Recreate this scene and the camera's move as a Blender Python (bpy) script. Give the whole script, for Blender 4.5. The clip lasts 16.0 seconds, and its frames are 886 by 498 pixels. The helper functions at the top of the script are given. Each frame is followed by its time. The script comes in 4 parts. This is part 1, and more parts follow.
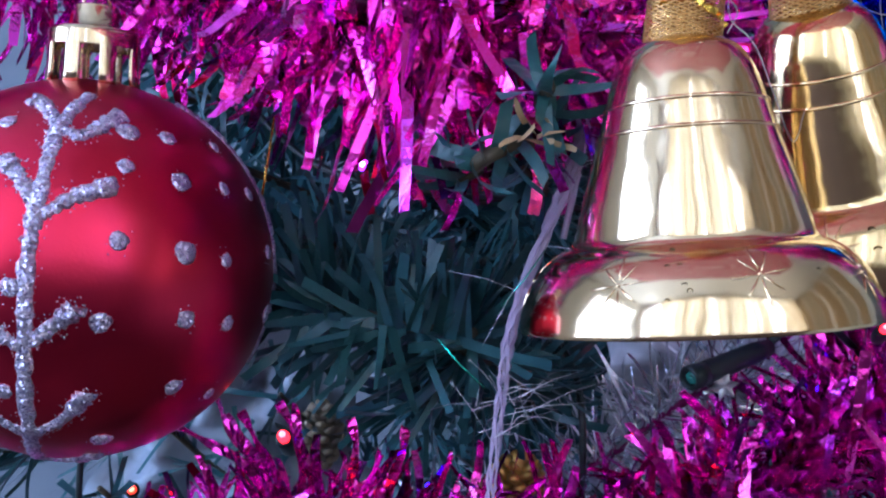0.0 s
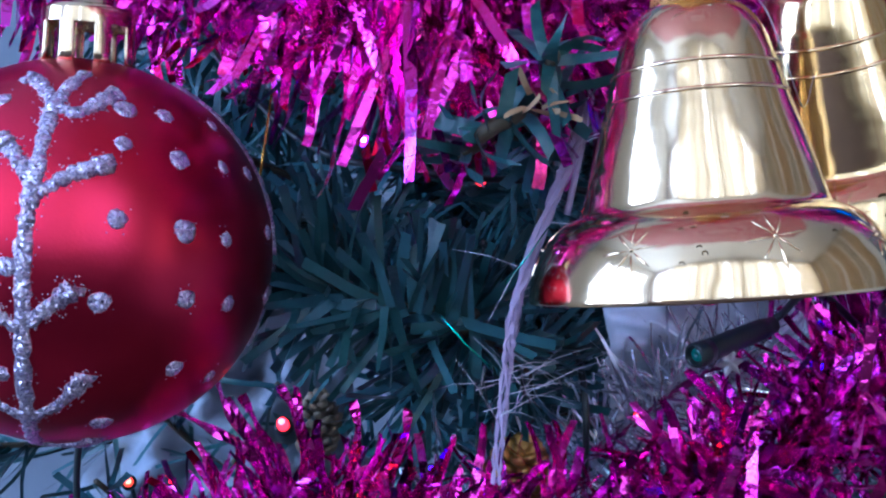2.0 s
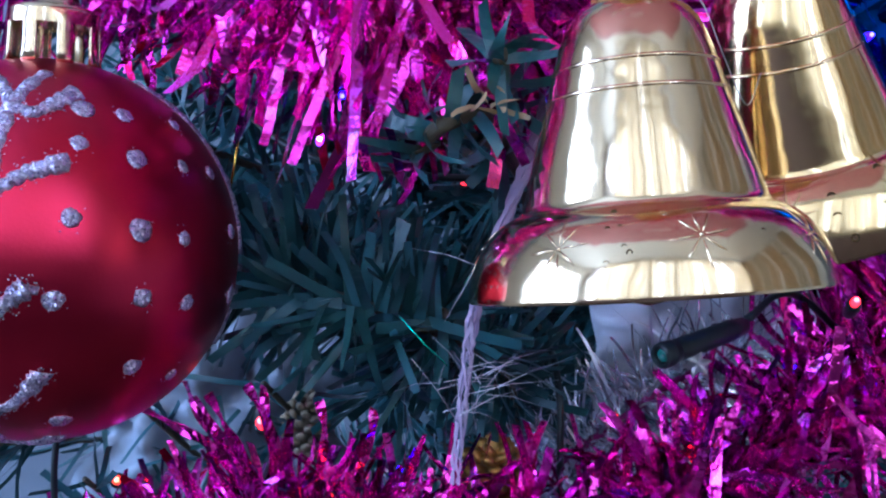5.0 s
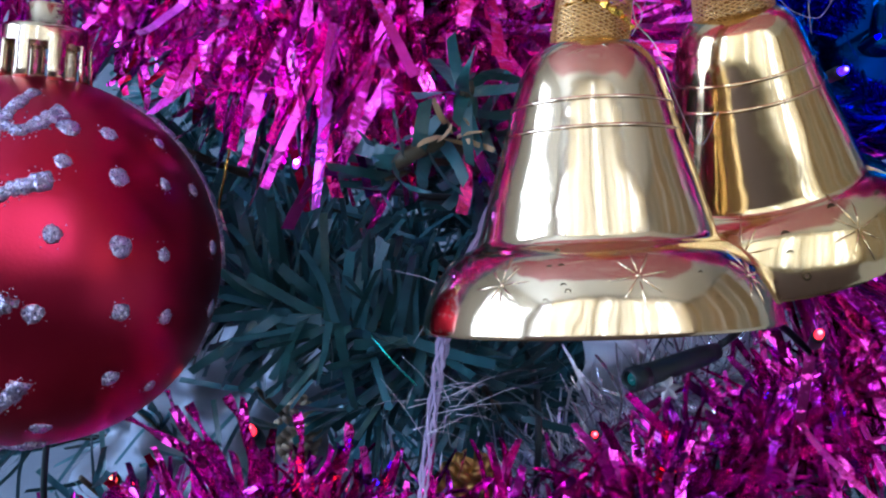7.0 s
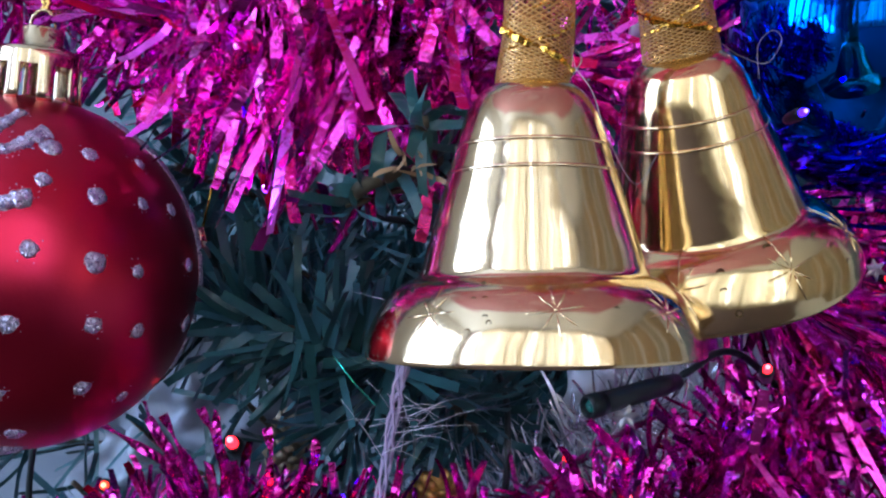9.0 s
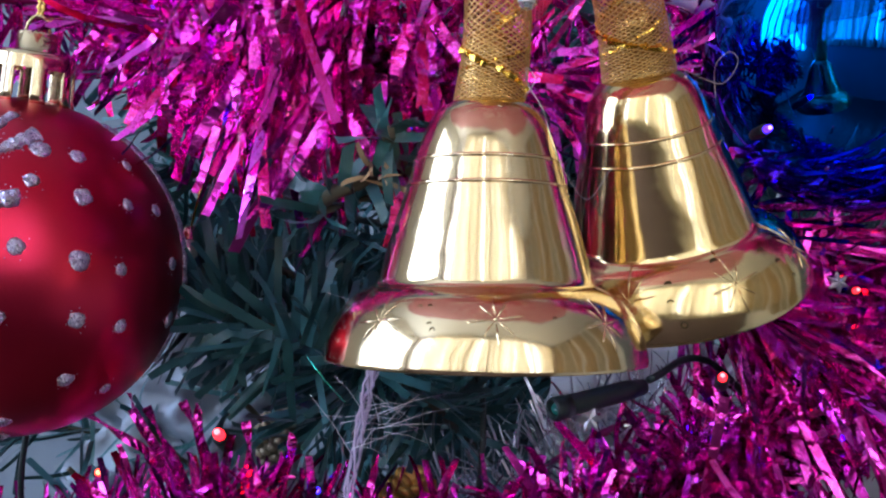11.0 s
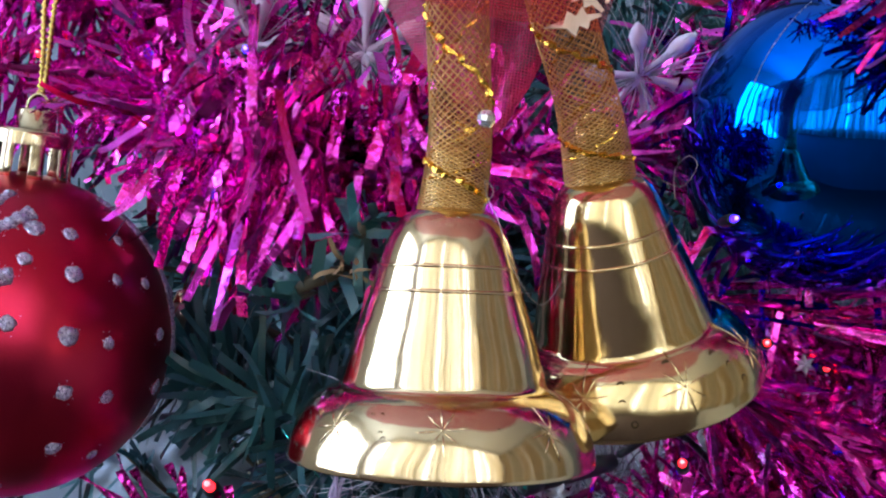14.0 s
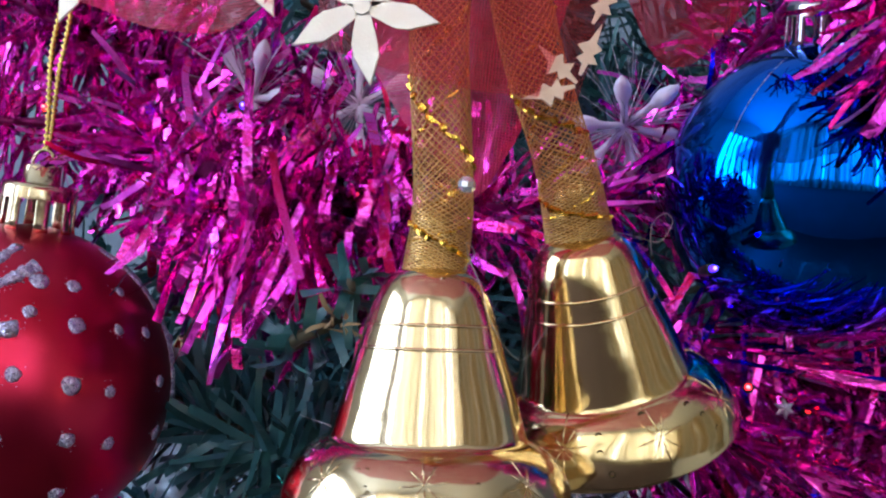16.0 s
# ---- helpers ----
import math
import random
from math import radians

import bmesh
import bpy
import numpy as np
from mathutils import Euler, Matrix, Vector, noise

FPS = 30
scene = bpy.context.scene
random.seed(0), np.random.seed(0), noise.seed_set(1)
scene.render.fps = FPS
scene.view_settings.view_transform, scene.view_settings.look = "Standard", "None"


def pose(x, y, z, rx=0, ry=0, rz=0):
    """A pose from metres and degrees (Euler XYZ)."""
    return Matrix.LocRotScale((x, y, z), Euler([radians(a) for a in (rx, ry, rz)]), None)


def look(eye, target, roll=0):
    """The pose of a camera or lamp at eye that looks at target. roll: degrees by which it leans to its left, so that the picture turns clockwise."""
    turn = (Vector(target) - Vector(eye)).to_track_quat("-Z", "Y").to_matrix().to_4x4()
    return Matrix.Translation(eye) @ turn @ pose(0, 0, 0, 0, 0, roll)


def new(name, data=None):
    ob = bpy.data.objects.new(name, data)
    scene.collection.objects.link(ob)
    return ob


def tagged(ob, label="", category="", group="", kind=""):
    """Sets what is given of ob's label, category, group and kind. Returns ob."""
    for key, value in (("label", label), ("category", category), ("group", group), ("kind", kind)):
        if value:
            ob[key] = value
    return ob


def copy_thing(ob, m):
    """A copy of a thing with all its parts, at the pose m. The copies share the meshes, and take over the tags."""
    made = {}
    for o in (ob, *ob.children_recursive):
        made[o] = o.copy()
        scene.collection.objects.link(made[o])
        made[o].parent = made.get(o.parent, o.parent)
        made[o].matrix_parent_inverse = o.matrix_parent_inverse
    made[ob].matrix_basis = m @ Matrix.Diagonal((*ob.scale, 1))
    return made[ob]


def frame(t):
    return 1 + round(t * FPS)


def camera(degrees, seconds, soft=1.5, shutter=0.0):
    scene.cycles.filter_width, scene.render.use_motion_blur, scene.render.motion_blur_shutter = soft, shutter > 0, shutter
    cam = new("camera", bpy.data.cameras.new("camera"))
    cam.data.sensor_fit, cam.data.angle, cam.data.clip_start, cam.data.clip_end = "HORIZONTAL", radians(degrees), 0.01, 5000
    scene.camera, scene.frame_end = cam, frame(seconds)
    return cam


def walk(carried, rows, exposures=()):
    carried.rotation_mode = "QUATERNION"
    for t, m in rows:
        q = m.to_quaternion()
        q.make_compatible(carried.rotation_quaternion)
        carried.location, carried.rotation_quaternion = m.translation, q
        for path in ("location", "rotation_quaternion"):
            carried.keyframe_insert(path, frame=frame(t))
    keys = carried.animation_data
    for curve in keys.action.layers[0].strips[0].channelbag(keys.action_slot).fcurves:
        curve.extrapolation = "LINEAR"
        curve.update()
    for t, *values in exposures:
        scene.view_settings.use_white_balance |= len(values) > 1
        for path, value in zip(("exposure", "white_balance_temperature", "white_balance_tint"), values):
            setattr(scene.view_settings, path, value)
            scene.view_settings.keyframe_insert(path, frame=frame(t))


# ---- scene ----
cam = camera(48.25, 16.0, soft=2.2)
PATH = [
    (0, (0.00387, -0.01730, 1.20464), (-0.0071, 0.9826, 1.1936), 1.30),
    (0.5, (0.00296, -0.01693, 1.20339), (-0.0055, 0.9830, 1.1922), 1.08),
    (1, (0.00193, -0.01648, 1.20249), (-0.0028, 0.9834, 1.1895), 0.94),
    (1.5, (0.00145, -0.01569, 1.20157), (-0.0014, 0.9842, 1.1892), 0.77),
    (2, (0.00181, -0.01525, 1.20104), (0.0007, 0.9847, 1.1887), 0.68),
    (2.5, (0.00176, -0.01432, 1.20069), (0.0048, 0.9856, 1.1875), 0.62),
    (3, (0.00211, -0.01398, 1.20016), (0.0077, 0.9859, 1.1865), 0.54),
    (5.5, (0.01403, -0.01537, 1.20146), (-0.0146, 0.9842, 1.1912), 0.89),
    (6, (0.01555, -0.01625, 1.20250), (-0.0154, 0.9832, 1.1958), 1.30),
    (6.5, (0.01911, -0.01684, 1.20456), (-0.0260, 0.9821, 1.1920), 1.75),
    (7, (0.02032, -0.01813, 1.20504), (-0.0244, 0.9808, 1.1921), 2.16),
    (7.5, (0.02319, -0.01971, 1.20533), (-0.0289, 0.9789, 1.1950), 2.62),
    (8, (0.02582, -0.02123, 1.20612), (-0.0319, 0.9771, 1.1992), 3.10),
    (8.5, (0.03038, -0.02173, 1.20682), (-0.0446, 0.9755, 1.2041), 3.51),
    (9, (0.03150, -0.02344, 1.20729), (-0.0405, 0.9740, 1.2097), 3.93),
    (11.5, (0.04284, -0.02995, 1.21092), (-0.0528, 0.9655, 1.2058), 5.63),
    (12, (0.04550, -0.03013, 1.21260), (-0.0613, 0.9641, 1.2091), 5.99),
    (12.5, (0.04752, -0.03061, 1.21564), (-0.0678, 0.9627, 1.2108), 6.21),
    (13, (0.04811, -0.03165, 1.21833), (-0.0686, 0.9615, 1.2157), 6.31),
    (13.5, (0.04846, -0.03341, 1.21977), (-0.0675, 0.9598, 1.2291), 6.48),
    (14, (0.04766, -0.03586, 1.22324), (-0.0606, 0.9582, 1.2323), 6.33),
    (14.5, (0.04777, -0.03764, 1.22558), (-0.0594, 0.9565, 1.2391), 6.25),
    (15, (0.04863, -0.03947, 1.22673), (-0.0605, 0.9543, 1.2493), 6.21),
    (15.5, (0.04978, -0.04151, 1.22788), (-0.0622, 0.9518, 1.2564), 6.19),
    (16, (0.05118, -0.04286, 1.22884), (-0.0653, 0.9498, 1.2608), 6.11),
]
walk(cam, [(t, look(eye, target, roll)) for t, eye, target, roll in PATH], [(0.0, 0.38, 4950, 26), (1.5, 0.38, 4650, 26), (3.0, 0.36, 4500, 25), (6.0, 0.32, 4750, 23), (9.0, 0.30, 5150, 22), (12.0, 0.26, 5550, 19), (16.0, 0.24, 5500, 17)])

# ---- light ----
world = bpy.data.worlds.new("world")
scene.world = world
world.use_nodes = True
wn = world.node_tree.nodes
sky = wn.new("ShaderNodeTexSky")
sky.sky_type, sky.sun_disc = "NISHITA", False
sky.sun_elevation, sky.sun_rotation = radians(38), radians(200)
world.node_tree.links.new(sky.outputs[0], wn["Background"].inputs[0])
wn["Background"].inputs[1].default_value = 0.12

sun_data = bpy.data.lights.new("sun", "SUN")
sun_data.energy, sun_data.angle, sun_data.color = 3.0, radians(0.5), (1.0, 0.95, 0.88)
sun_lamp = new("sun", sun_data)
sun_lamp.matrix_world = look((-0.3, -3.35, 4.4), (-0.2, -0.35, 0.0))


def window_lamp(x, y, z, target, w, h, power, colour):
    data = bpy.data.lights.new("window_daylight", "AREA")
    data.shape, data.size, data.size_y, data.energy, data.color = "RECTANGLE", w, h, power, colour
    ob = new("window_daylight", data)
    ob.matrix_world = look((x, y, z), target)
    return ob


window_lamp(0.025, -1.49, 1.975, (0.025, 0, 1.975), 3.35, 1.45, 128, (0.72, 0.84, 1.0))
window_lamp(-1.93, -0.50, 1.72, (0, -0.50, 1.72), 1.4, 1.45, 60, (0.70, 0.83, 1.0))


# ---- materials ----
def material(name, colour, rough=0.5, metal=0.0, second=None, scale=40.0, amount=0.5, bump=0.0, bump_scale=400.0,
             coat=0.0, per_piece=0.0, emit=None, power=0.0, alpha=1.0, rough_vary=0.0, hue_vary=0.0, ior=1.45, transmission=0.0):
    m = bpy.data.materials.new(name)
    m.use_nodes = True
    n, l = m.node_tree.nodes, m.node_tree.links
    b = n["Principled BSDF"]
    b.inputs["Roughness"].default_value, b.inputs["Metallic"].default_value = rough, metal
    b.inputs["Coat Weight"].default_value = coat
    b.inputs["Alpha"].default_value = alpha
    b.inputs["IOR"].default_value = ior
    b.inputs["Transmission Weight"].default_value = transmission
    co = n.new("ShaderNodeTexCoord")
    tex = n.new("ShaderNodeTexNoise")
    tex.inputs["Scale"].default_value, tex.inputs["Detail"].default_value = scale, 6
    l.new(co.outputs["Object"], tex.inputs["Vector"])
    ramp = n.new("ShaderNodeMapRange")
    ramp.inputs[1].default_value, ramp.inputs[2].default_value = 0.35, 0.65
    ramp.inputs[3].default_value, ramp.inputs[4].default_value = 0.0, amount
    l.new(tex.outputs["Fac"], ramp.inputs[0])
    mix = n.new("ShaderNodeMix")
    mix.data_type = "RGBA"
    mix.inputs[6].default_value = (*colour, 1)
    mix.inputs[7].default_value = (*(second or [c * 0.7 for c in colour]), 1)
    l.new(ramp.outputs[0], mix.inputs[0])
    out = mix.outputs[2]
    if per_piece or hue_vary:
        geo = n.new("ShaderNodeNewGeometry")
        info = n.new("ShaderNodeObjectInfo")
        both = n.new("ShaderNodeMath")
        both.operation = "ADD"
        l.new(geo.outputs["Random Per Island"], both.inputs[0])
        l.new(info.outputs["Random"], both.inputs[1])
        part_of = n.new("ShaderNodeMath")
        part_of.operation = "FRACT"
        l.new(both.outputs[0], part_of.inputs[0])
        hsv = n.new("ShaderNodeHueSaturation")
        for key, low, high in (("Value", 1 - per_piece, 1 + per_piece), ("Hue", 0.5 - hue_vary, 0.5 + hue_vary)):
            rng = n.new("ShaderNodeMapRange")
            rng.inputs[3].default_value, rng.inputs[4].default_value = low, high
            l.new(part_of.outputs[0], rng.inputs[0])
            l.new(rng.outputs[0], hsv.inputs[key])
        l.new(out, hsv.inputs["Color"])
        out = hsv.outputs[0]
    l.new(out, b.inputs["Base Color"])
    if per_piece and rough_vary:
        rr = n.new("ShaderNodeMapRange")
        rr.inputs[3].default_value, rr.inputs[4].default_value = max(0.02, rough - rough_vary), rough + rough_vary
        again = n.new("ShaderNodeMath")
        again.operation = "FRACT"
        seven = n.new("ShaderNodeMath")
        seven.operation = "MULTIPLY"
        seven.inputs[1].default_value = 7.3
        l.new(part_of.outputs[0], seven.inputs[0])
        l.new(seven.outputs[0], again.inputs[0])
        l.new(again.outputs[0], rr.inputs[0])
        l.new(rr.outputs[0], b.inputs["Roughness"])
    elif rough_vary:
        rr = n.new("ShaderNodeMapRange")
        rr.inputs[3].default_value, rr.inputs[4].default_value = max(0.02, rough - rough_vary), rough + rough_vary
        l.new(tex.outputs["Fac"], rr.inputs[0])
        l.new(rr.outputs[0], b.inputs["Roughness"])
    if bump:
        fine = n.new("ShaderNodeTexNoise")
        fine.inputs["Scale"].default_value, fine.inputs["Detail"].default_value = bump_scale, 3
        l.new(co.outputs["Object"], fine.inputs["Vector"])
        bp = n.new("ShaderNodeBump")
        bp.inputs["Strength"].default_value, bp.inputs["Distance"].default_value = bump, 0.001
        l.new(fine.outputs["Fac"], bp.inputs["Height"])
        l.new(bp.outputs[0], b.inputs["Normal"])
    if emit:
        b.inputs["Emission Color"].default_value = (*emit, 1)
        b.inputs["Emission Strength"].default_value = power
    return m


def glitter_material(name, colour):
    """Small flakes that each face their own way, with sparkle painted in as dark and bright tones."""
    m = material(name, colour, 0.28, 0.6)
    n, l = m.node_tree.nodes, m.node_tree.links
    b = n["Principled BSDF"]
    co = n.new("ShaderNodeTexCoord")
    vor = n.new("ShaderNodeTexVoronoi")
    vor.inputs["Scale"].default_value = 2900
    l.new(co.outputs["Object"], vor.inputs["Vector"])
    geo = n.new("ShaderNodeNewGeometry")
    sub = n.new("ShaderNodeVectorMath")
    sub.operation = "SUBTRACT"
    sub.inputs[1].default_value = (0.5, 0.5, 0.5)
    l.new(vor.outputs["Color"], sub.inputs[0])
    mul = n.new("ShaderNodeVectorMath")
    mul.operation = "SCALE"
    mul.inputs["Scale"].default_value = 1.5
    l.new(sub.outputs[0], mul.inputs[0])
    add = n.new("ShaderNodeVectorMath")
    add.operation = "ADD"
    l.new(mul.outputs[0], add.inputs[0])
    l.new(geo.outputs["Normal"], add.inputs[1])
    nor = n.new("ShaderNodeVectorMath")
    nor.operation = "NORMALIZE"
    l.new(add.outputs[0], nor.inputs[0])
    l.new(nor.outputs[0], b.inputs["Normal"])
    flake = n.new("ShaderNodeMix")
    flake.data_type = "RGBA"
    flake.inputs[6].default_value = (0.17, 0.14, 0.27, 1)
    flake.inputs[7].default_value = (0.92, 0.88, 1.0, 1)
    sep = n.new("ShaderNodeSeparateColor")
    l.new(vor.outputs["Color"], sep.inputs[0])
    l.new(sep.outputs[1], flake.inputs[0])
    l.new(flake.outputs[2], b.inputs["Base Color"])
    return m


def sheer_material(name, colour, cover, weave=640.0):
    """Open-woven sheer cloth: threads with holes between them."""
    m = bpy.data.materials.new(name)
    m.use_nodes = True
    n, l = m.node_tree.nodes, m.node_tree.links
    b = n["Principled BSDF"]
    b.inputs["Base Color"].default_value = (*colour, 1)
    b.inputs["Roughness"].default_value = 0.4
    b.inputs["Sheen Weight"].default_value = 0.3
    thin = n.new("ShaderNodeBsdfTranslucent")
    thin.inputs[0].default_value = (*colour, 1)
    half = n.new("ShaderNodeMixShader")
    half.inputs[0].default_value = 0.45
    l.new(b.outputs[0], half.inputs[1])
    l.new(thin.outputs[0], half.inputs[2])
    clear = n.new("ShaderNodeBsdfTransparent")
    clear.inputs[0].default_value = (1.0, 0.62, 0.66, 1) if colour[1] < 0.2 else (1, 0.96, 0.88, 1)
    co = n.new("ShaderNodeTexCoord")
    bands = []
    for way in ("X", "Z"):
        wave = n.new("ShaderNodeTexWave")
        wave.bands_direction = way
        wave.inputs["Scale"].default_value, wave.inputs["Distortion"].default_value = weave, 0.6
        wave.inputs["Detail Scale"].default_value = 0.02
        l.new(co.outputs["Object"], wave.inputs["Vector"])
        bands.append(wave)
    most = n.new("ShaderNodeMath")
    most.operation = "MAXIMUM"
    l.new(bands[0].outputs["Fac"], most.inputs[0])
    l.new(bands[1].outputs["Fac"], most.inputs[1])
    rng = n.new("ShaderNodeMapRange")
    rng.inputs[1].default_value, rng.inputs[2].default_value = 0.3, 1.0
    rng.inputs[3].default_value, rng.inputs[4].default_value = max(0, cover - 0.28), min(1, cover + 0.16)
    l.new(most.outputs[0], rng.inputs[0])
    fin = n.new("ShaderNodeMixShader")
    l.new(rng.outputs[0], fin.inputs[0])
    l.new(clear.outputs[0], fin.inputs[1])
    l.new(half.outputs[0], fin.inputs[2])
    l.new(fin.outputs[0], n["Material Output"].inputs[0])
    return m


PAINT = material("cream_wall_paint", (0.78, 0.74, 0.66), 0.7, second=(0.70, 0.66, 0.58), scale=3, bump=0.15, bump_scale=300)
BROWNWALL = material("mauve_brown_wall_paint", (0.29, 0.20, 0.185), 0.6, second=(0.23, 0.16, 0.145), scale=4)
GREYWALL = material("blue_grey_wall_paint", (0.18, 0.22, 0.26), 0.7, second=(0.11, 0.14, 0.17), scale=6, amount=0.8, bump=0.15, bump_scale=250)
CEIL = material("white_ceiling_paint", (0.82, 0.81, 0.78), 0.8, scale=4, amount=0.1)
FLOOR = material("brown_floor_tile", (0.08, 0.052, 0.038), 0.35, second=(0.055, 0.036, 0.026), scale=8)
FRAME = material("window_frame_paint", (0.62, 0.58, 0.50), 0.4, scale=20, amount=0.15)
CURTAIN = sheer_material("cream_curtain_cloth", (0.82, 0.76, 0.62), 0.68, 300.0)
LINEN = sheer_material("thick_linen_curtain_cloth", (0.74, 0.66, 0.50), 0.80, 300.0)
OCHRE = sheer_material("ochre_curtain_cloth", (0.74, 0.58, 0.34), 0.84, 300.0)
RED = material("matte_red_lacquer", (0.54, 0.022, 0.060), 0.30, 0.95, second=(0.45, 0.016, 0.046), scale=60, bump=0.035, bump_scale=1800)
BLUE = material("mirror_blue_lacquer", (0.005, 0.150, 0.80), 0.04, 1.0, second=(0.003, 0.100, 0.62), scale=30, bump=0.35, bump_scale=38)
GOLD = material("bright_gold_plating", (0.74, 0.59, 0.34), 0.11, 1.0, second=(0.69, 0.53, 0.28), scale=60, amount=0.6, bump=0.30, bump_scale=70, rough_vary=0.03)
GOLDB = material("deep_gold_plating", (0.72, 0.56, 0.28), 0.12, 1.0, second=(0.70, 0.53, 0.23), scale=60, amount=0.6, bump=0.34, bump_scale=70, rough_vary=0.03)
# Near-black gold paints the shade inside the punched holes.
PITGOLD = material("shaded_pit_gold", (0.10, 0.065, 0.025), 0.3, 1.0, scale=300)
CAPGOLD = material("pale_gold_cap", (0.66, 0.53, 0.31), 0.12, 1.0, scale=200, bump=0.05, bump_scale=500)
CAPDARK = material("silver_cap", (0.62, 0.60, 0.60), 0.16, 1.0, scale=200)
GLITTER = glitter_material("silver_lilac_glitter", (0.74, 0.68, 0.82))
TINSEL = material("magenta_foil", (0.86, 0.060, 0.62), 0.11, 1.0, second=(0.62, 0.022, 0.38), scale=180, per_piece=0.42, hue_vary=0.035, bump=0.35, bump_scale=420, rough_vary=0.07, coat=0.5)
SILVERTIN = material("silver_foil_strand", (0.80, 0.82, 0.90), 0.26, 0.9, second=(0.58, 0.62, 0.70), scale=180, per_piece=0.35, bump=0.3, bump_scale=420, rough_vary=0.08)
TINCORE = material("magenta_twisted_core", (0.25, 0.01, 0.14), 0.4, 0.5, scale=400)
NEEDLE = material("dark_green_plastic_needle", (0.036, 0.118, 0.126), 0.28, second=(0.014, 0.046, 0.054), scale=90, per_piece=0.55, hue_vary=0.03, bump=0.2, bump_scale=600)
NEEDLEDRY = material("tan_dry_needle", (0.35, 0.24, 0.12), 0.6, scale=90, per_piece=0.2)
WIRE = material("dark_green_cable", (0.012, 0.022, 0.020), 0.38, scale=200)
TWIG = material("brown_wrapped_wire", (0.07, 0.06, 0.035), 0.7, scale=200)
TRUNK = material("dark_trunk_pole", (0.05, 0.04, 0.03), 0.7, scale=30)
LEDRED = (material("lit_red_bulb", (0.30, 0.003, 0.003), 0.25, emit=(1.0, 0.012, 0.014), power=5.0), material("red_bulb_tip", (0.9, 0.3, 0.3), 0.3, emit=(1.0, 0.045, 0.040), power=13))
LEDBLUE = (material("lit_blue_bulb", (0.02, 0.01, 0.35), 0.25, emit=(0.06, 0.015, 1.0), power=5.0), material("blue_bulb_tip", (0.3, 0.3, 0.9), 0.3, emit=(0.09, 0.05, 1.0), power=14))
LEDVIOLET = (material("lit_violet_bulb", (0.20, 0.02, 0.40), 0.25, emit=(0.40, 0.04, 1.0), power=4), material("violet_bulb_tip", (0.6, 0.3, 0.9), 0.3, emit=(0.65, 0.25, 1.0), power=25))
LEDORANGE = (material("lit_orange_bulb", (0.35, 0.04, 0.01), 0.25, emit=(1.0, 0.05, 0.01), power=2.0), material("orange_bulb_tip", (0.9, 0.5, 0.3), 0.3, emit=(1.0, 0.10, 0.03), power=9))
LILAC = material("pale_lilac_plastic", (0.66, 0.56, 0.74), 0.35, second=(0.5, 0.40, 0.62), scale=150, alpha=0.55, bump=0.4, bump_scale=500)
CLEARHAIR = material("clear_iridescent_filament", (0.62, 0.62, 0.68), 0.25, 0.3, scale=100, per_piece=0.3)
GREENFOIL = material("green_iridescent_foil", (0.10, 0.75, 0.55), 0.2, 0.9, scale=100)
NET = material("gold_net_thread", (0.66, 0.40, 0.12), 0.3, 0.7, scale=300, per_piece=0.15)
LUREX = material("gold_lurex_thread", (0.95, 0.62, 0.08), 0.18, 1.0, scale=300, bump=0.3, bump_scale=900)
CORDGOLD = material("old_gold_bead_thread", (0.46, 0.29, 0.08), 0.25, 1.0, second=(0.26, 0.15, 0.03), scale=500)
SHEERGOLD = sheer_material("sheer_gold_organza", (0.80, 0.34, 0.10), 0.11)
SHEERRED = sheer_material("sheer_red_organza", (0.80, 0.035, 0.08), 0.40)
SHEERVEIL = sheer_material("thin_red_organza", (0.85, 0.10, 0.10), 0.24)
SHEERPINK = sheer_material("sheer_pink_organza", (0.90, 0.08, 0.22), 0.5)
CREAMFOIL = material("cream_printed_foil", (0.86, 0.80, 0.66), 0.35, 0.35, second=(0.8, 0.72, 0.55), scale=300, bump=0.08, bump_scale=2200)
TANFOIL = material("tan_printed_foil", (0.70, 0.55, 0.38), 0.4, 0.3, second=(0.6, 0.46, 0.30), scale=300, bump=0.3, bump_scale=1600)
STONE = material("faceted_clear_stone", (0.92, 0.92, 0.95), 0.08, 0.75, scale=100)
WHITEPLASTIC = material("frosted_white_plastic", (0.76, 0.73, 0.84), 0.4, scale=80, amount=0.3)
# Two tones for the added sheets that stand for blurred pale background.
BACKGREY = material("grey_background_sheet", (0.22, 0.26, 0.30), 0.5, 0.2, second=(0.14, 0.17, 0.20), scale=60, bump=0.4, bump_scale=120)
BACKWHITE = material("white_background_sheet", (0.80, 0.82, 0.86), 0.4, 0.1, second=(0.62, 0.66, 0.72), scale=60, bump=0.4, bump_scale=120)
SEQUIN = material("silver_sequin_foil", (0.55, 0.57, 0.62), 0.3, 0.9, scale=200, bump=0.2, bump_scale=900)
CONEGOLD = material("antique_gold_paint", (0.52, 0.33, 0.08), 0.35, 0.8, scale=200, bump=0.2, bump_scale=900, per_piece=0.2)
# Duller tone, so that the second cone shape stands out less.
CONEDULL = material("dull_gold_paint", (0.30, 0.25, 0.16), 0.5, 0.3, scale=200, bump=0.2, bump_scale=900, per_piece=0.2)
RESIN = material("yellow_clear_glue", (0.85, 0.62, 0.20), 0.14, 0.7, second=(0.75, 0.50, 0.18), scale=300, amount=0.7, bump=1.0, bump_scale=420, coat=0.5, alpha=0.8)
GLUE = material("clear_glue_thread", (0.55, 0.50, 0.46), 0.2, scale=100, alpha=0.7)


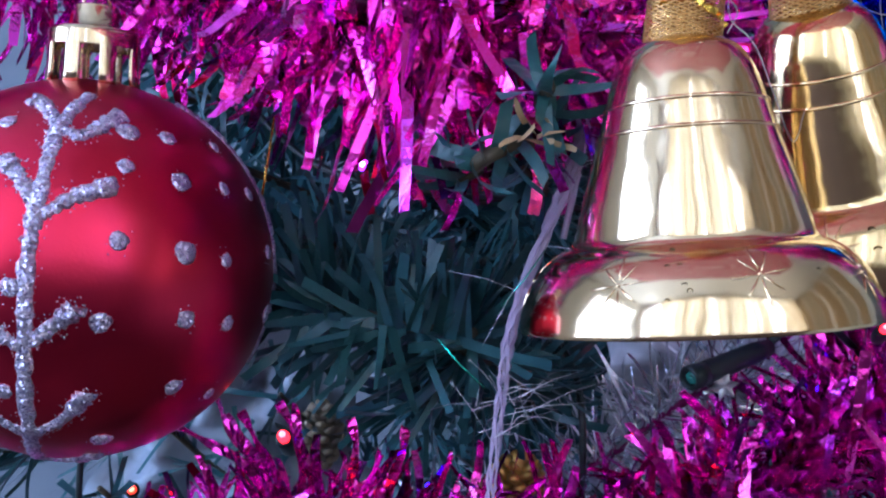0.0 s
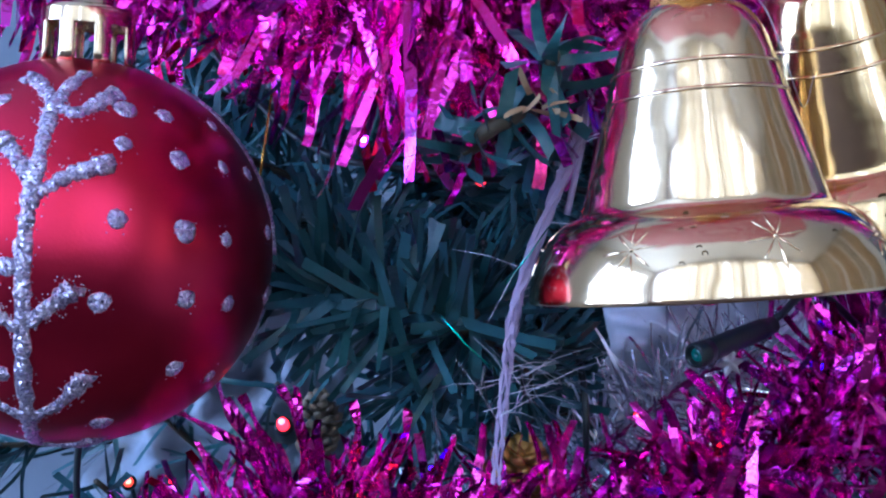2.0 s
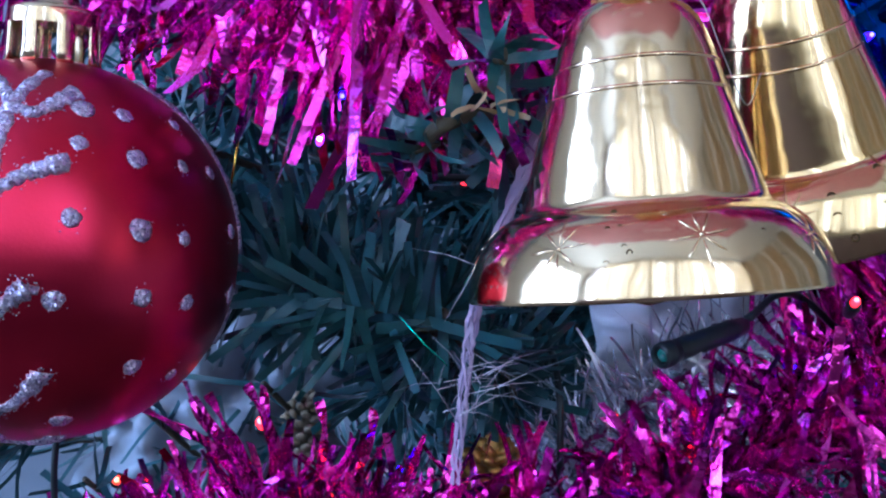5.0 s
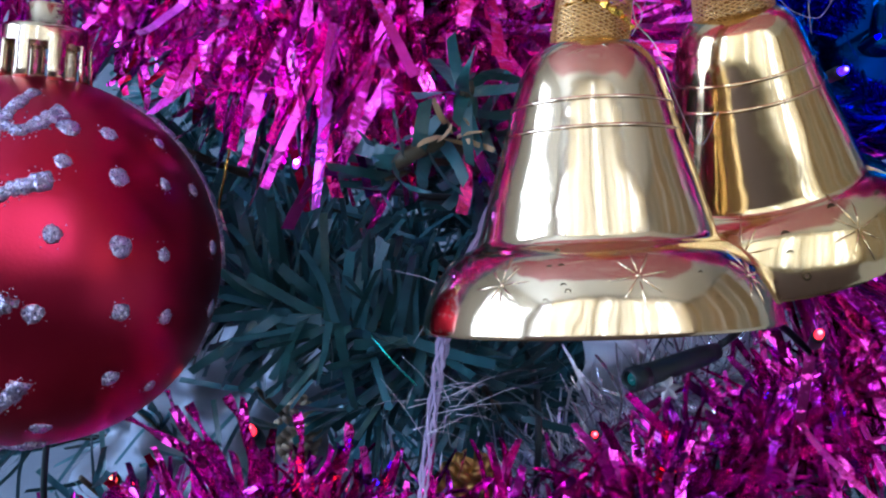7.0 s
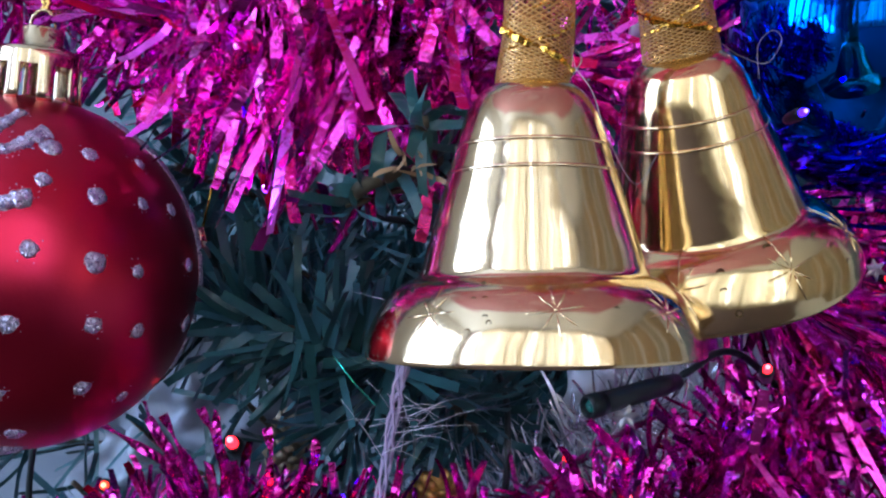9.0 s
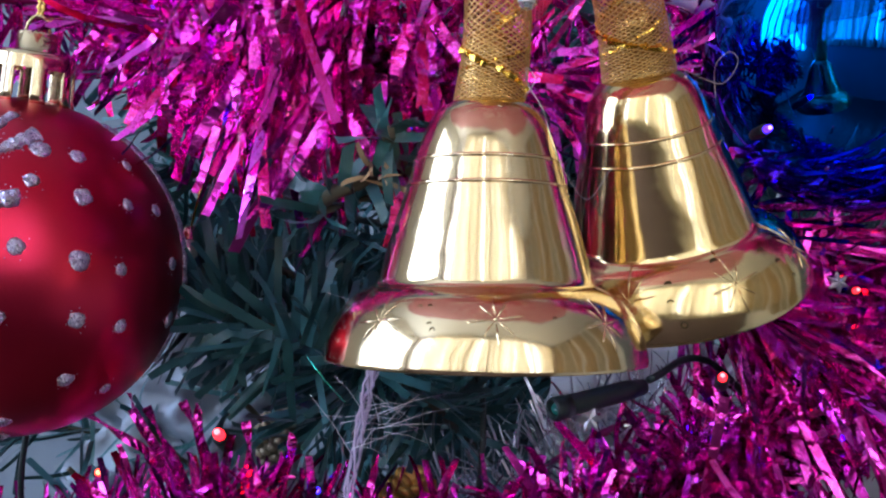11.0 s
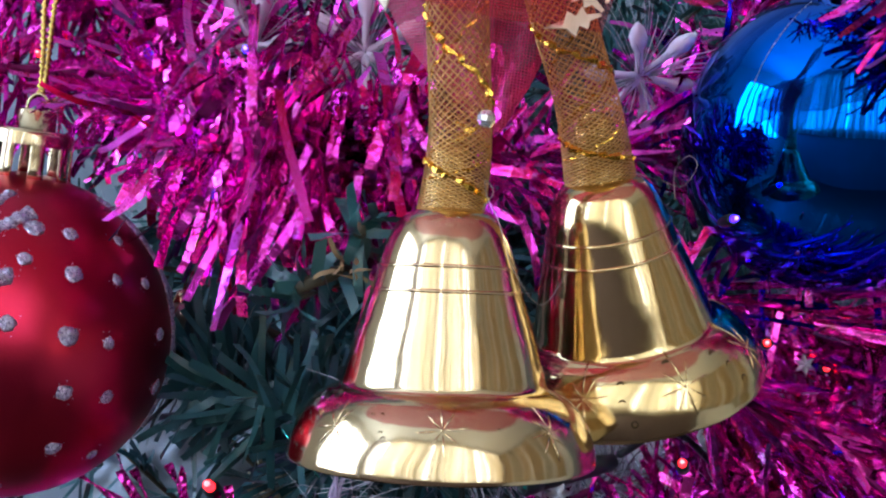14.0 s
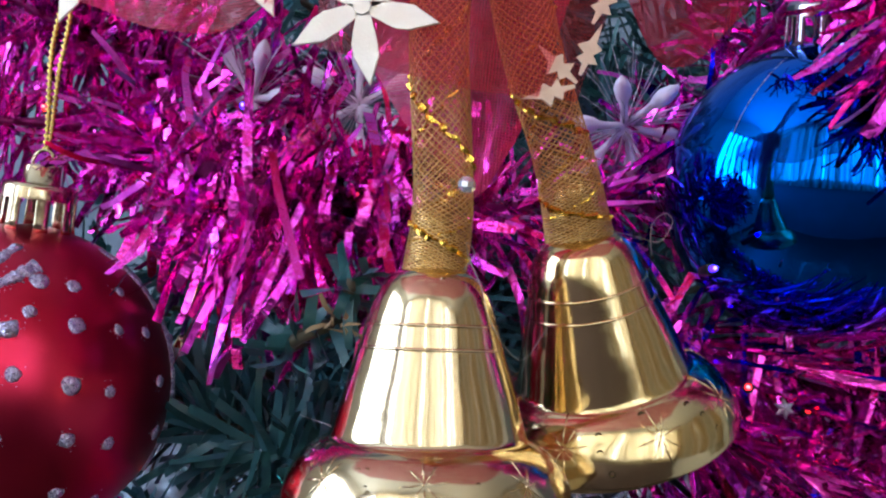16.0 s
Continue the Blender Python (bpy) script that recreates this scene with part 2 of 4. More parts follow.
# ---- building helpers ----
def mesh_of(name, verts, faces, mat, smooth=True):
    me = bpy.data.meshes.new(name)
    me.from_pydata([tuple(map(float, v)) for v in verts], [], faces)
    if smooth:
        me.polygons.foreach_set("use_smooth", [True] * len(me.polygons))
    me.materials.append(mat)
    return me


def part(name, data, parent=None, label="", m=None):
    ob = new(name, data)
    if parent:
        ob.parent = parent
    if m is not None:
        ob.matrix_basis = m
    return tagged(ob, label) if label else ob


def thing(name, m, label, category, group="", kind=""):
    ob = new(name)
    ob.empty_display_size = 0.01
    ob.matrix_basis = m
    return tagged(ob, label, category, group, kind)


def lathe(profile, seg=64, closed=False):
    """Verts and faces of a profile of (radius, height) turned about z."""
    v, f = [], []
    for r, z in profile:
        for i in range(seg):
            a = 2 * math.pi * i / seg
            v.append((r * math.cos(a), r * math.sin(a), z))
    n = len(profile)
    for j in range(n - (0 if closed else 1)):
        for i in range(seg):
            a, b = j * seg + i, j * seg + (i + 1) % seg
            c, d = ((j + 1) % n) * seg + (i + 1) % seg, ((j + 1) % n) * seg + i
            f.append((a, b, c, d))
    return v, f


def spline(points, steps=8):
    p = [Vector(q) for q in points]
    p = [p[0] * 2 - p[1]] + p + [p[-1] * 2 - p[-2]]
    out = []
    for i in range(1, len(p) - 2):
        for s in range(steps):
            t = s / steps
            a, b, c, d = p[i - 1:i + 3]
            out.append(0.5 * (2 * b + (c - a) * t + (2 * a - 5 * b + 4 * c - d) * t * t + (3 * b - a - 3 * c + d) * t ** 3))
    out.append(p[-2])
    return out


def tube(points, r, seg=6):
    """Verts and faces of a round tube along points; r: a number or one for each point."""
    pts = [Vector(q) for q in points]
    rs = r if isinstance(r, (list, tuple)) else [r] * len(pts)
    v, f = [], []
    u = None
    for i, p in enumerate(pts):
        t = (pts[min(i + 1, len(pts) - 1)] - pts[max(i - 1, 0)]).normalized()
        if u is None:
            u = t.orthogonal().normalized()
        u = (u - t * u.dot(t)).normalized()
        w = t.cross(u)
        for k in range(seg):
            a = 2 * math.pi * k / seg
            v.append(p + (u * math.cos(a) + w * math.sin(a)) * rs[i])
    for i in range(len(pts) - 1):
        for k in range(seg):
            f.append((i * seg + k, i * seg + (k + 1) % seg, (i + 1) * seg + (k + 1) % seg, (i + 1) * seg + k))
    f.append(tuple(range(seg))[::-1])
    f.append(tuple(range((len(pts) - 1) * seg, len(pts) * seg)))
    return v, f


def joined(pieces):
    v, f = [], []
    for pv, pf in pieces:
        k = len(v)
        v += list(pv)
        f += [tuple(i + k for i in q) for q in pf]
    return v, f


def moved(piece, m):
    return [m @ Vector(q) for q in piece[0]], piece[1]


def ball(r, rings=24, seg=48, squash=1.0):
    v = [(0, 0, r * squash)]
    for j in range(1, rings):
        a = math.pi * j / rings
        v += [(r * math.sin(a) * math.cos(2 * math.pi * i / seg), r * math.sin(a) * math.sin(2 * math.pi * i / seg), r * math.cos(a) * squash) for i in range(seg)]
    v.append((0, 0, -r * squash))
    f = [(0, 1 + i, 1 + (i + 1) % seg) for i in range(seg)]
    for j in range(rings - 2):
        for i in range(seg):
            a, b = 1 + j * seg + i, 1 + j * seg + (i + 1) % seg
            f.append((a, a + seg, b + seg, b))
    k = len(v) - 1
    f += [(k, k - seg + (i + 1) % seg, k - seg + i) for i in range(seg)]
    return v, f


def box(x0, y0, z0, x1, y1, z1):
    v = [(x, y, z) for z in (z0, z1) for y in (y0, y1) for x in (x0, x1)]
    return v, [(0, 2, 3, 1), (4, 5, 7, 6), (0, 1, 5, 4), (2, 6, 7, 3), (0, 4, 6, 2), (1, 3, 7, 5)]


def turn_to(direction, spin=0.0):
    """The turn that takes z to direction."""
    q = Vector((0, 0, 1)).rotation_difference(Vector(direction).normalized())
    return q.to_matrix().to_4x4() @ Matrix.Rotation(spin, 4, "Z")


# ---- the room ----
def structure(name, piece, mat, label, category):
    return tagged(new(name, mesh_of(name, *piece, mat, smooth=False)), label, category, kind="structure")


X0, X1, Y0, Y1, ZT = -1.8, 1.9, -1.35, 0.95, 2.75
structure("floor", box(X0 - 0.1, Y0 - 0.1, -0.1, X1 + 0.1, Y1 + 0.1, 0), FLOOR, "brown tiled floor of the room", "floor")
structure("ceiling", box(X0 - 0.1, Y0 - 0.1, ZT, X1 + 0.1, Y1 + 0.1, ZT + 0.1), CEIL, "plain white painted ceiling", "ceiling")
structure("wall_north", box(X0 - 0.1, Y1, 0, X1 + 0.1, Y1 + 0.1, ZT), GREYWALL, "pale blue-grey wall behind the tree", "wall")
structure("wall_east", box(X1, Y0, 0, X1 + 0.1, Y1, ZT), PAINT, "plain cream painted wall", "wall")
structure("wall_south", joined([box(X0 - 0.1, Y0 - 0.1, 0, -1.65, Y0, ZT), box(1.70, Y0 - 0.1, 0, X1 + 0.1, Y0, ZT), box(-1.65, Y0 - 0.1, 0, 1.70, Y0, 1.25), box(-1.65, Y0 - 0.1, 2.70, 1.70, Y0, ZT)]), BROWNWALL, "mauve-brown wall with a wide window opening", "wall")
structure("wall_west", joined([box(X0 - 0.1, Y0, 0, X0, -1.2, ZT), box(X0 - 0.1, 0.2, 0, X0, Y1, ZT), box(X0 - 0.1, -1.2, 0, X0, 0.2, 1.0), box(X0 - 0.1, -1.2, 2.45, X0, 0.2, ZT)]), PAINT, "cream wall with a wide window opening", "wall")
# Unseen bars, spaced and widened to break the bells' white reflection into streaks.
BARS = [(-1.65, 0.05), (-1.45, 0.03), (-1.22, 0.05), (-0.98, 0.03), (-0.83, 0.015), (-0.70, 0.03), (-0.56, 0.07), (-0.43, 0.03), (-0.30, 0.09), (-0.15, 0.03), (-0.02, 0.05), (0.12, 0.08), (0.24, 0.03), (0.36, 0.05), (0.60, 0.05), (0.86, 0.03), (1.12, 0.06), (1.40, 0.03), (1.70, 0.05)]
structure("window_1", joined([box(x - w / 2, Y0 - 0.06, 1.25, x + w / 2, Y0 - 0.005, 2.70) for x, w in BARS] + [box(-1.67, Y0 - 0.05, z, 1.72, Y0 - 0.03, z + 0.05) for z in (1.25, 2.65)]), FRAME, "painted window frame with added upright bars", "window")
structure("window_2", joined([box(X0 - 0.06, -1.2 + k * 0.2 - 0.025, 1.0, X0 - 0.005, -1.2 + k * 0.2 + 0.025, 2.45) for k in range(8)] + [box(X0 - 0.05, -1.22, z, X0 - 0.03, 0.22, z + 0.05) for z in (1.0, 2.40)]), FRAME, "painted window frame with added upright bars", "window")


def curtain(x, w, seed, cloth, turn=Matrix.Identity(4), label="cream cloth curtain hung across the window"):
    rnd = random.Random(seed)
    v, f = [], []
    n = 60
    for j in range(9):
        for i in range(n):
            u = i / (n - 1)
            v.append((x + u * w, Y0 + 0.040 + 0.038 * math.sin(u * w * 60 + 0.3 * math.sin(j + seed)) + rnd.random() * 0.003, 1.16 + j * 0.195))
    for j in range(8):
        for i in range(n - 1):
            a = j * n + i
            f.append((a, a + 1, a + n + 1, a + n))
    ob = new("curtain", mesh_of("curtain", v, f, cloth))
    mod = ob.modifiers.new("thickness", "SOLIDIFY")
    mod.thickness = 0.002
    ob.matrix_basis = turn
    return tagged(ob, label, "curtain", "curtains")


curtain(-1.22, 0.42, 1, CURTAIN)
curtain(-0.76, 0.62, 3, CURTAIN)
curtain(-0.10, 0.66, 2, CURTAIN)
curtain(0.62, 0.27, 4, LINEN)
curtain(0.93, 0.20, 6, CURTAIN)
curtain(1.15, 0.24, 5, LINEN)
curtain(1.43, 0.27, 7, LINEN)
# Unseen curtains, added only to put warm streaks into the bells' reflections.
EAST = Matrix.Translation((X1, 0, 0)) @ Matrix.Rotation(radians(90), 4, "Z") @ Matrix.Translation((0, -Y0, 0))
for y, w, cloth in ((-1.32, 0.20, OCHRE), (-1.05, 0.30, LINEN), (-0.70, 0.16, OCHRE), (-0.44, 0.34, OCHRE), (-0.04, 0.22, LINEN), (0.26, 0.40, OCHRE)):
    curtain(y, w, 11 + w, cloth, EAST, "unseen warm curtain added along the wall for reflected streaks")


# ---- the tree ----
tree = thing("christmas_tree", pose(0.04, 0.52, 0), "artificial dark green tree with flat plastic needles", "christmas tree")
part("trunk", mesh_of("trunk", *lathe([(0.03, 0), (0.028, 0.6), (0.022, 1.3), (0.012, 2.0), (0.0005, 2.02)], 16), TRUNK), tree)
part("base", mesh_of("base", *lathe([(0.0005, 0.06), (0.05, 0.06), (0.2, 0.02), (0.21, 0.0), (0.0005, 0.0)], 24), TRUNK), tree)


def strip_shape(length, width, bend, twist, rows, rnd, fold=0.0, taper=0.25):
    """One flat strip along z, bent and twisted."""
    v, f = [], []
    x, a = 0.0, 0.0
    z = 0.0
    for j in range(rows + 1):
        t = j / rows
        tw = twist * t
        w = width * (1 - taper * max(0, t - 0.85) / 0.15) * 0.5
        c, s = math.cos(tw) * w, math.sin(tw) * w
        v += [(x - s, -c, z), (x + s, c, z)]
        a += bend / rows + rnd.uniform(-fold, fold)
        x += math.sin(a) * length / rows
        z += math.cos(a) * length / rows
    for j in range(rows):
        f.append((2 * j, 2 * j + 1, 2 * j + 3, 2 * j + 2))
    return v, f


rnd = random.Random(5)
NEEDLE_SHAPES = [strip_shape(0.021, rnd.uniform(0.0014, 0.0021), rnd.uniform(-0.6, 0.6), rnd.uniform(-0.9, 0.9), 4, rnd, 0.10, 0.0) for _ in range(10)]
NEEDLE_MESHES = [mesh_of("needle", *s, NEEDLE) for s in NEEDLE_SHAPES]
CURL_SHAPES = [strip_shape(0.011, rnd.uniform(0.0017, 0.0026), rnd.uniform(-2.4, 2.4), rnd.uniform(-1.6, 1.6), 6, rnd, 0.15, 0.0) for _ in range(8)]
CURL_MESHES = [mesh_of("needle", *s, NEEDLE) for s in CURL_SHAPES]
TINSEL_SHAPES = [strip_shape(0.030, rnd.uniform(0.0012, 0.0022), rnd.uniform(-0.9, 0.9), rnd.uniform(-1.6, 1.6), 8, rnd, 0.15) for _ in range(18)]
TINSEL_MESHES = [mesh_of("strand", *s, TINSEL, smooth=False) for s in TINSEL_SHAPES]


def scatter(path, count, shapes, meshes, own, parent, mat, stuff_name, piece_name, seed, lean=0.6, sag=0.0, size=(0.7, 1.2)):
    """Strips all round a path: the first `own` of them that lie near the front as objects, the rest in one mesh."""
    r = random.Random(seed)
    pts = path
    far = []
    order = []
    for _ in range(count):
        u = r.random() * (len(pts) - 1.001)
        i = int(u)
        p = pts[i].lerp(pts[i + 1], u - i)
        t = (pts[i + 1] - pts[i]).normalized()
        a = r.random() * 2 * math.pi
        e = t.orthogonal().normalized()
        side = Matrix.Rotation(a, 3, t) @ e
        d = side + t * (lean + r.uniform(-0.35, 0.35)) + Vector((0, 0, -sag * r.uniform(0.5, 1.4)))
        s = r.uniform(*size)
        k = r.randrange(len(shapes))
        m = Matrix.Translation(p) @ turn_to(d, r.random() * 6.283) @ Matrix.Diagonal((1, 1, s, 1))
        order.append((d.normalized().y, k, m))
    order.sort(key=lambda q: q[0])
    for n, (_, k, m) in enumerate(order):
        if n < own:
            part(piece_name, meshes[k], parent, m=m)
        else:
            far.append(moved(shapes[k], m))
    if far:
        ob = part(stuff_name, mesh_of(stuff_name, *joined(far), mat, smooth=False), parent)
        tagged(ob, kind="stuff")


BASE = Vector((0.04, 0.52, 0))


def branch(points, count, own, seed, size=(0.7, 1.15), lean=0.75, thick=0.0012, curled=False):
    pts = spline([Vector(p) - BASE for p in points], 8)
    br = part("branch", mesh_of("branch", *tube(pts, thick, 6), TWIG), tree)
    scatter(pts, count, CURL_SHAPES if curled else NEEDLE_SHAPES, CURL_MESHES if curled else NEEDLE_MESHES, own, br, NEEDLE, "needles", "needle", seed, lean, 0.0, size)
    return br


# the sprays between bauble and bells
branch([(0.04, 0.52, 1.08), (0.03, 0.30, 1.140), (0.020, 0.205, 1.172), (0.004, 0.182, 1.183), (-0.018, 0.180, 1.190), (-0.036, 0.186, 1.194)], 330, 150, 11, lean=0.45)
branch([(0.04, 0.52, 1.08), (0.02, 0.30, 1.145), (0.006, 0.215, 1.176), (0.008, 0.180, 1.186)], 190, 80, 12, lean=0.6)
branch([(0.04, 0.50, 1.09), (0.0, 0.30, 1.165), (-0.012, 0.230, 1.192), (-0.022, 0.195, 1.203)], 190, 60, 21, lean=0.5)
branch([(0.04, 0.50, 1.07), (0.0, 0.30, 1.140), (-0.006, 0.225, 1.165), (0.0, 0.188, 1.170)], 190, 60, 22, lean=0.5)
front = part("twig", mesh_of("twig", *tube([Vector(p) - BASE for p in spline([(0.016, 0.196, 1.176), (0.000, 0.176, 1.187), (-0.014, 0.172, 1.190), (-0.030, 0.180, 1.192)], 8)], 0.0009, 6), TWIG), tree)
q = random.Random(23)
for k in range(58):
    u = q.random()
    at = Vector((0.010 - 0.038 * u, 0.178 - 0.006 * math.sin(u * 3) - q.random() * 0.004, 1.184 + 0.008 * u)) - BASE
    way = (q.gauss(0, 0.22), q.uniform(-0.7, -0.1), 1) if k < 28 else (-1, q.uniform(-0.6, 0.1), q.gauss(0.05, 0.25)) if k < 42 else (q.gauss(-0.1, 0.5), -0.6, q.uniform(-1.0, -0.2))
    z = Vector(way).normalized()
    y = z.cross(Vector((q.gauss(0, 0.45), -1, q.gauss(0.2, 0.4)))).normalized()
    part("needle", NEEDLE_MESHES[k % 10], front, m=Matrix.Translation(at) @ Matrix((y.cross(z), y, z)).transposed().to_4x4() @ Matrix.Diagonal((1, q.uniform(0.9, 1.2), q.uniform(0.55, 1.0), 1)))
# the small tuft beside the bell
branch([(0.04, 0.52, 1.16), (0.03, 0.28, 1.205), (0.020, 0.160, 1.220), (0.0165, 0.130, 1.2235), (0.0165, 0.122, 1.2265)], 58, 40, 13, size=(0.5, 1.0), lean=0.2, curled=True)
branch([(0.024, 0.20, 1.214), (0.0150, 0.138, 1.2190), (0.0100, 0.126, 1.2175), (0.0060, 0.127, 1.2150)], 28, 20, 14, size=(0.5, 0.9), lean=0.7, curled=True)
branch([(0.023, 0.19, 1.214), (0.0130, 0.142, 1.2170), (0.0040, 0.132, 1.2130)], 10, 10, 15, size=(0.4, 0.75), lean=1.3, thick=0.0006)
q = random.Random(17)
for k in range(9):
    p = Vector((0.0135 + q.uniform(-0.004, 0.004), 0.124, 1.2200 + q.uniform(-0.002, 0.002))) - BASE
    part("dry_needle", mesh_of("dry_needle", *strip_shape(0.0045, 0.0009, q.uniform(-1, 1), q.uniform(-1, 1), 4, q, 0.2), NEEDLEDRY), tree, "tan dried needle", Matrix.Translation(p) @ turn_to((q.uniform(-1, 1), -0.6, q.uniform(-0.5, 0.3)), q.random() * 6))
# branches deeper in the tree
for k, (tip, base_z) in enumerate((((-0.06, 0.235, 1.225), 1.15), ((-0.03, 0.24, 1.262), 1.2), ((0.02, 0.235, 1.225), 1.14), ((0.07, 0.25, 1.215), 1.15),
                                   ((0.065, 0.24, 1.275), 1.2), ((0.13, 0.26, 1.25), 1.17), ((0.02, 0.24, 1.165), 1.08), ((0.075, 0.25, 1.150), 1.08),
                                   ((0.13, 0.26, 1.185), 1.1), ((-0.085, 0.25, 1.265), 1.2), ((0.02, 0.23, 1.305), 1.22), ((0.10, 0.23, 1.325), 1.24),
                                   ((-0.05, 0.21, 1.318), 1.24), ((-0.12, 0.25, 1.215), 1.15), ((-0.09, 0.26, 1.115), 1.02), ((0.03, 0.22, 1.110), 1.0))):
    tip = Vector(tip)
    root = Vector((0.04, 0.51, base_z))
    mid = root.lerp(tip, 0.55) + Vector((0, 0, 0.012))
    branch([root, mid, tip], 260, 12, 30 + k, size=(0.8, 1.5))
q = random.Random(91)
for k in range(66):
    tip = Vector((q.uniform(-0.20, 0.26), q.uniform(0.28, 0.40), q.uniform(1.06, 1.42)))
    if (-0.115 < tip.x < -0.035 and 1.10 < tip.z < 1.175) or (0.045 < tip.x < 0.10 and 1.14 < tip.z < 1.18):
        continue
    root = Vector((0.04, 0.515, tip.z - 0.07))
    branch([root, root.lerp(tip, 0.55) + Vector((0, 0, 0.015)), tip], 240, 0, 200 + k, size=(1.0, 1.9))


for k, (x, y, z) in enumerate(((-0.082, 0.272, 1.150), (-0.058, 0.268, 1.136), (-0.100, 0.275, 1.128), (-0.046, 0.270, 1.158))):
    branch([(x + 0.03, 0.34, z - 0.05), (x + 0.012, 0.295, z - 0.02), (x, y, z)], 26, 0, 300 + k, size=(0.7, 1.2), thick=0.0009)


# ---- tinsel garlands ----
HANG_SHAPES = [strip_shape(0.030, rnd.uniform(0.0014, 0.0023), rnd.uniform(-0.5, 0.5), rnd.uniform(-1.0, 1.0), 9, rnd, 0.17, 0.0) for _ in range(12)]
HANG_MESHES = [mesh_of("strand", *s, TINSEL, smooth=False) for s in HANG_SHAPES]


def hanging_strands(parent, pts, count, seed, span, size, far=None):
    """Strips that hang from the front of a garland, their flat sides outwards, longest at x = far."""
    r = random.Random(seed)
    for _ in range(count):
        i = int((span[0] + (span[1] - span[0]) * r.random()) * (len(pts) - 1))
        z = Vector((r.gauss(0, 0.32), r.uniform(-0.6, 0.15), -1)).normalized()
        x = Vector((r.gauss(0, 1.3), -1, r.uniform(-0.4, 0.5)))
        y = z.cross(x).normalized()
        x = y.cross(z)
        p = pts[i] + Vector((r.uniform(-0.003, 0.003), r.uniform(-0.020, -0.004), r.uniform(-0.014, 0.022)))
        m = Matrix.Translation(p) @ Matrix((x, y, z)).transposed().to_4x4() @ Matrix.Diagonal((1, 1, r.uniform(*size) * (1 if far is None else 0.34 + 0.66 * math.exp(-((p.x - far) / 0.022) ** 2)), 1))
        part("strand", HANG_MESHES[r.randrange(len(HANG_MESHES))], parent, m=m)


def garland(points, count, own, seed, label, sag=0.25, size=(0.6, 1.25), lean=0.25, hang=0, span=(0, 1), far=None, mat=TINSEL, shapes=TINSEL_SHAPES, meshes=TINSEL_MESHES):
    g = thing("tinsel_garland", Matrix.Translation(points[0]), label, "tinsel", "tinsel garlands")
    pts = [p - Vector(points[0]) for p in spline(points, 10)]
    part("core", mesh_of("core", *tube(pts, 0.0012, 6), TINCORE), g)
    scatter(pts, count, shapes, meshes, own, g, mat, "fringe", "strand", seed, lean, sag, size)
    hanging_strands(g, pts, hang, seed + 7, span, (0.50, 1.10), far)
    return g


garland([(-0.150, 0.190, 1.262), (-0.100, 0.182, 1.256), (-0.060, 0.190, 1.258), (-0.036, 0.168, 1.251), (-0.014, 0.148, 1.243), (0.010, 0.149, 1.241), (0.033, 0.168, 1.245), (0.064, 0.208, 1.256), (0.084, 0.228, 1.280), (0.110, 0.235, 1.320)], 1150, 150, 41,
        "shiny magenta foil tinsel garland draped over the branches", sag=0.50, size=(0.45, 1.08), hang=230, span=(0.36, 0.68), far=0.150)
low = garland([(-0.130, 0.225, 1.108), (-0.075, 0.212, 1.118), (-0.034, 0.186, 1.138), (-0.004, 0.180, 1.140), (0.038, 0.180, 1.142), (0.064, 0.178, 1.157), (0.088, 0.184, 1.172), (0.115, 0.190, 1.188), (0.150, 0.210, 1.198), (0.190, 0.23, 1.190)], 2300, 300, 42,
        "shiny magenta foil tinsel garland below the bells", sag=0.0, size=(0.3, 0.86), hang=60, span=(0.5, 0.9))


def ribbon(points, width, start):
    """A creased strip along points, slowly turning on its way."""
    v, f = [], []
    for i, p in enumerate(points):
        t = (points[min(i + 1, len(points) - 1)] - points[max(i - 1, 0)]).normalized()
        side = t.cross(Vector((0, -1, 0))).normalized()
        a = 0.9 * math.sin(start + i * 0.33)
        e = (side * math.cos(a) + t.cross(side) * math.sin(a)) * width * 0.5
        mid = p + t.cross(side) * 0.0003 * (i % 2)
        v += [p - e, mid, p + e]
    for i in range(len(points) - 1):
        for k in (0, 1):
            a = 3 * i + k
            f.append((a, a + 1, a + 4, a + 3))
    return v, f


LOW = Vector((-0.130, 0.225, 1.108))
for path in ([(-0.0485, 0.170, 1.1680), (-0.0420, 0.172, 1.1640), (-0.0360, 0.176, 1.1590), (-0.0310, 0.182, 1.1480)], [(-0.0410, 0.172, 1.1730), (-0.0385, 0.174, 1.1660), (-0.0340, 0.178, 1.1580), (-0.0300, 0.184, 1.1470)],
             [(-0.0385, 0.168, 1.1705), (-0.0345, 0.170, 1.1640), (-0.0315, 0.175, 1.1570), (-0.0290, 0.184, 1.1460)], [(-0.0355, 0.168, 1.1712), (-0.0330, 0.171, 1.1650), (-0.0300, 0.176, 1.1570), (-0.0280, 0.184, 1.1450)],
             [(-0.0287, 0.170, 1.1728), (-0.0262, 0.172, 1.1670), (-0.0250, 0.177, 1.1590), (-0.0265, 0.184, 1.1460)], [(-0.0258, 0.171, 1.1725), (-0.0252, 0.172, 1.1660), (-0.0235, 0.177, 1.1570), (-0.0250, 0.184, 1.1450)],
             [(-0.0150, 0.170, 1.1700), (-0.0140, 0.171, 1.1640), (-0.0155, 0.176, 1.1560), (-0.0180, 0.184, 1.1440)], [(-0.0045, 0.168, 1.1690), (-0.0050, 0.170, 1.1640), (-0.0080, 0.176, 1.1550), (-0.0100, 0.184, 1.1440)]):
    part("strand", mesh_of("strand", *ribbon([p - LOW for p in spline(path, 8)], 0.0020, path[0][0] * 900), TINSEL, smooth=False), low, "long curled magenta strand")
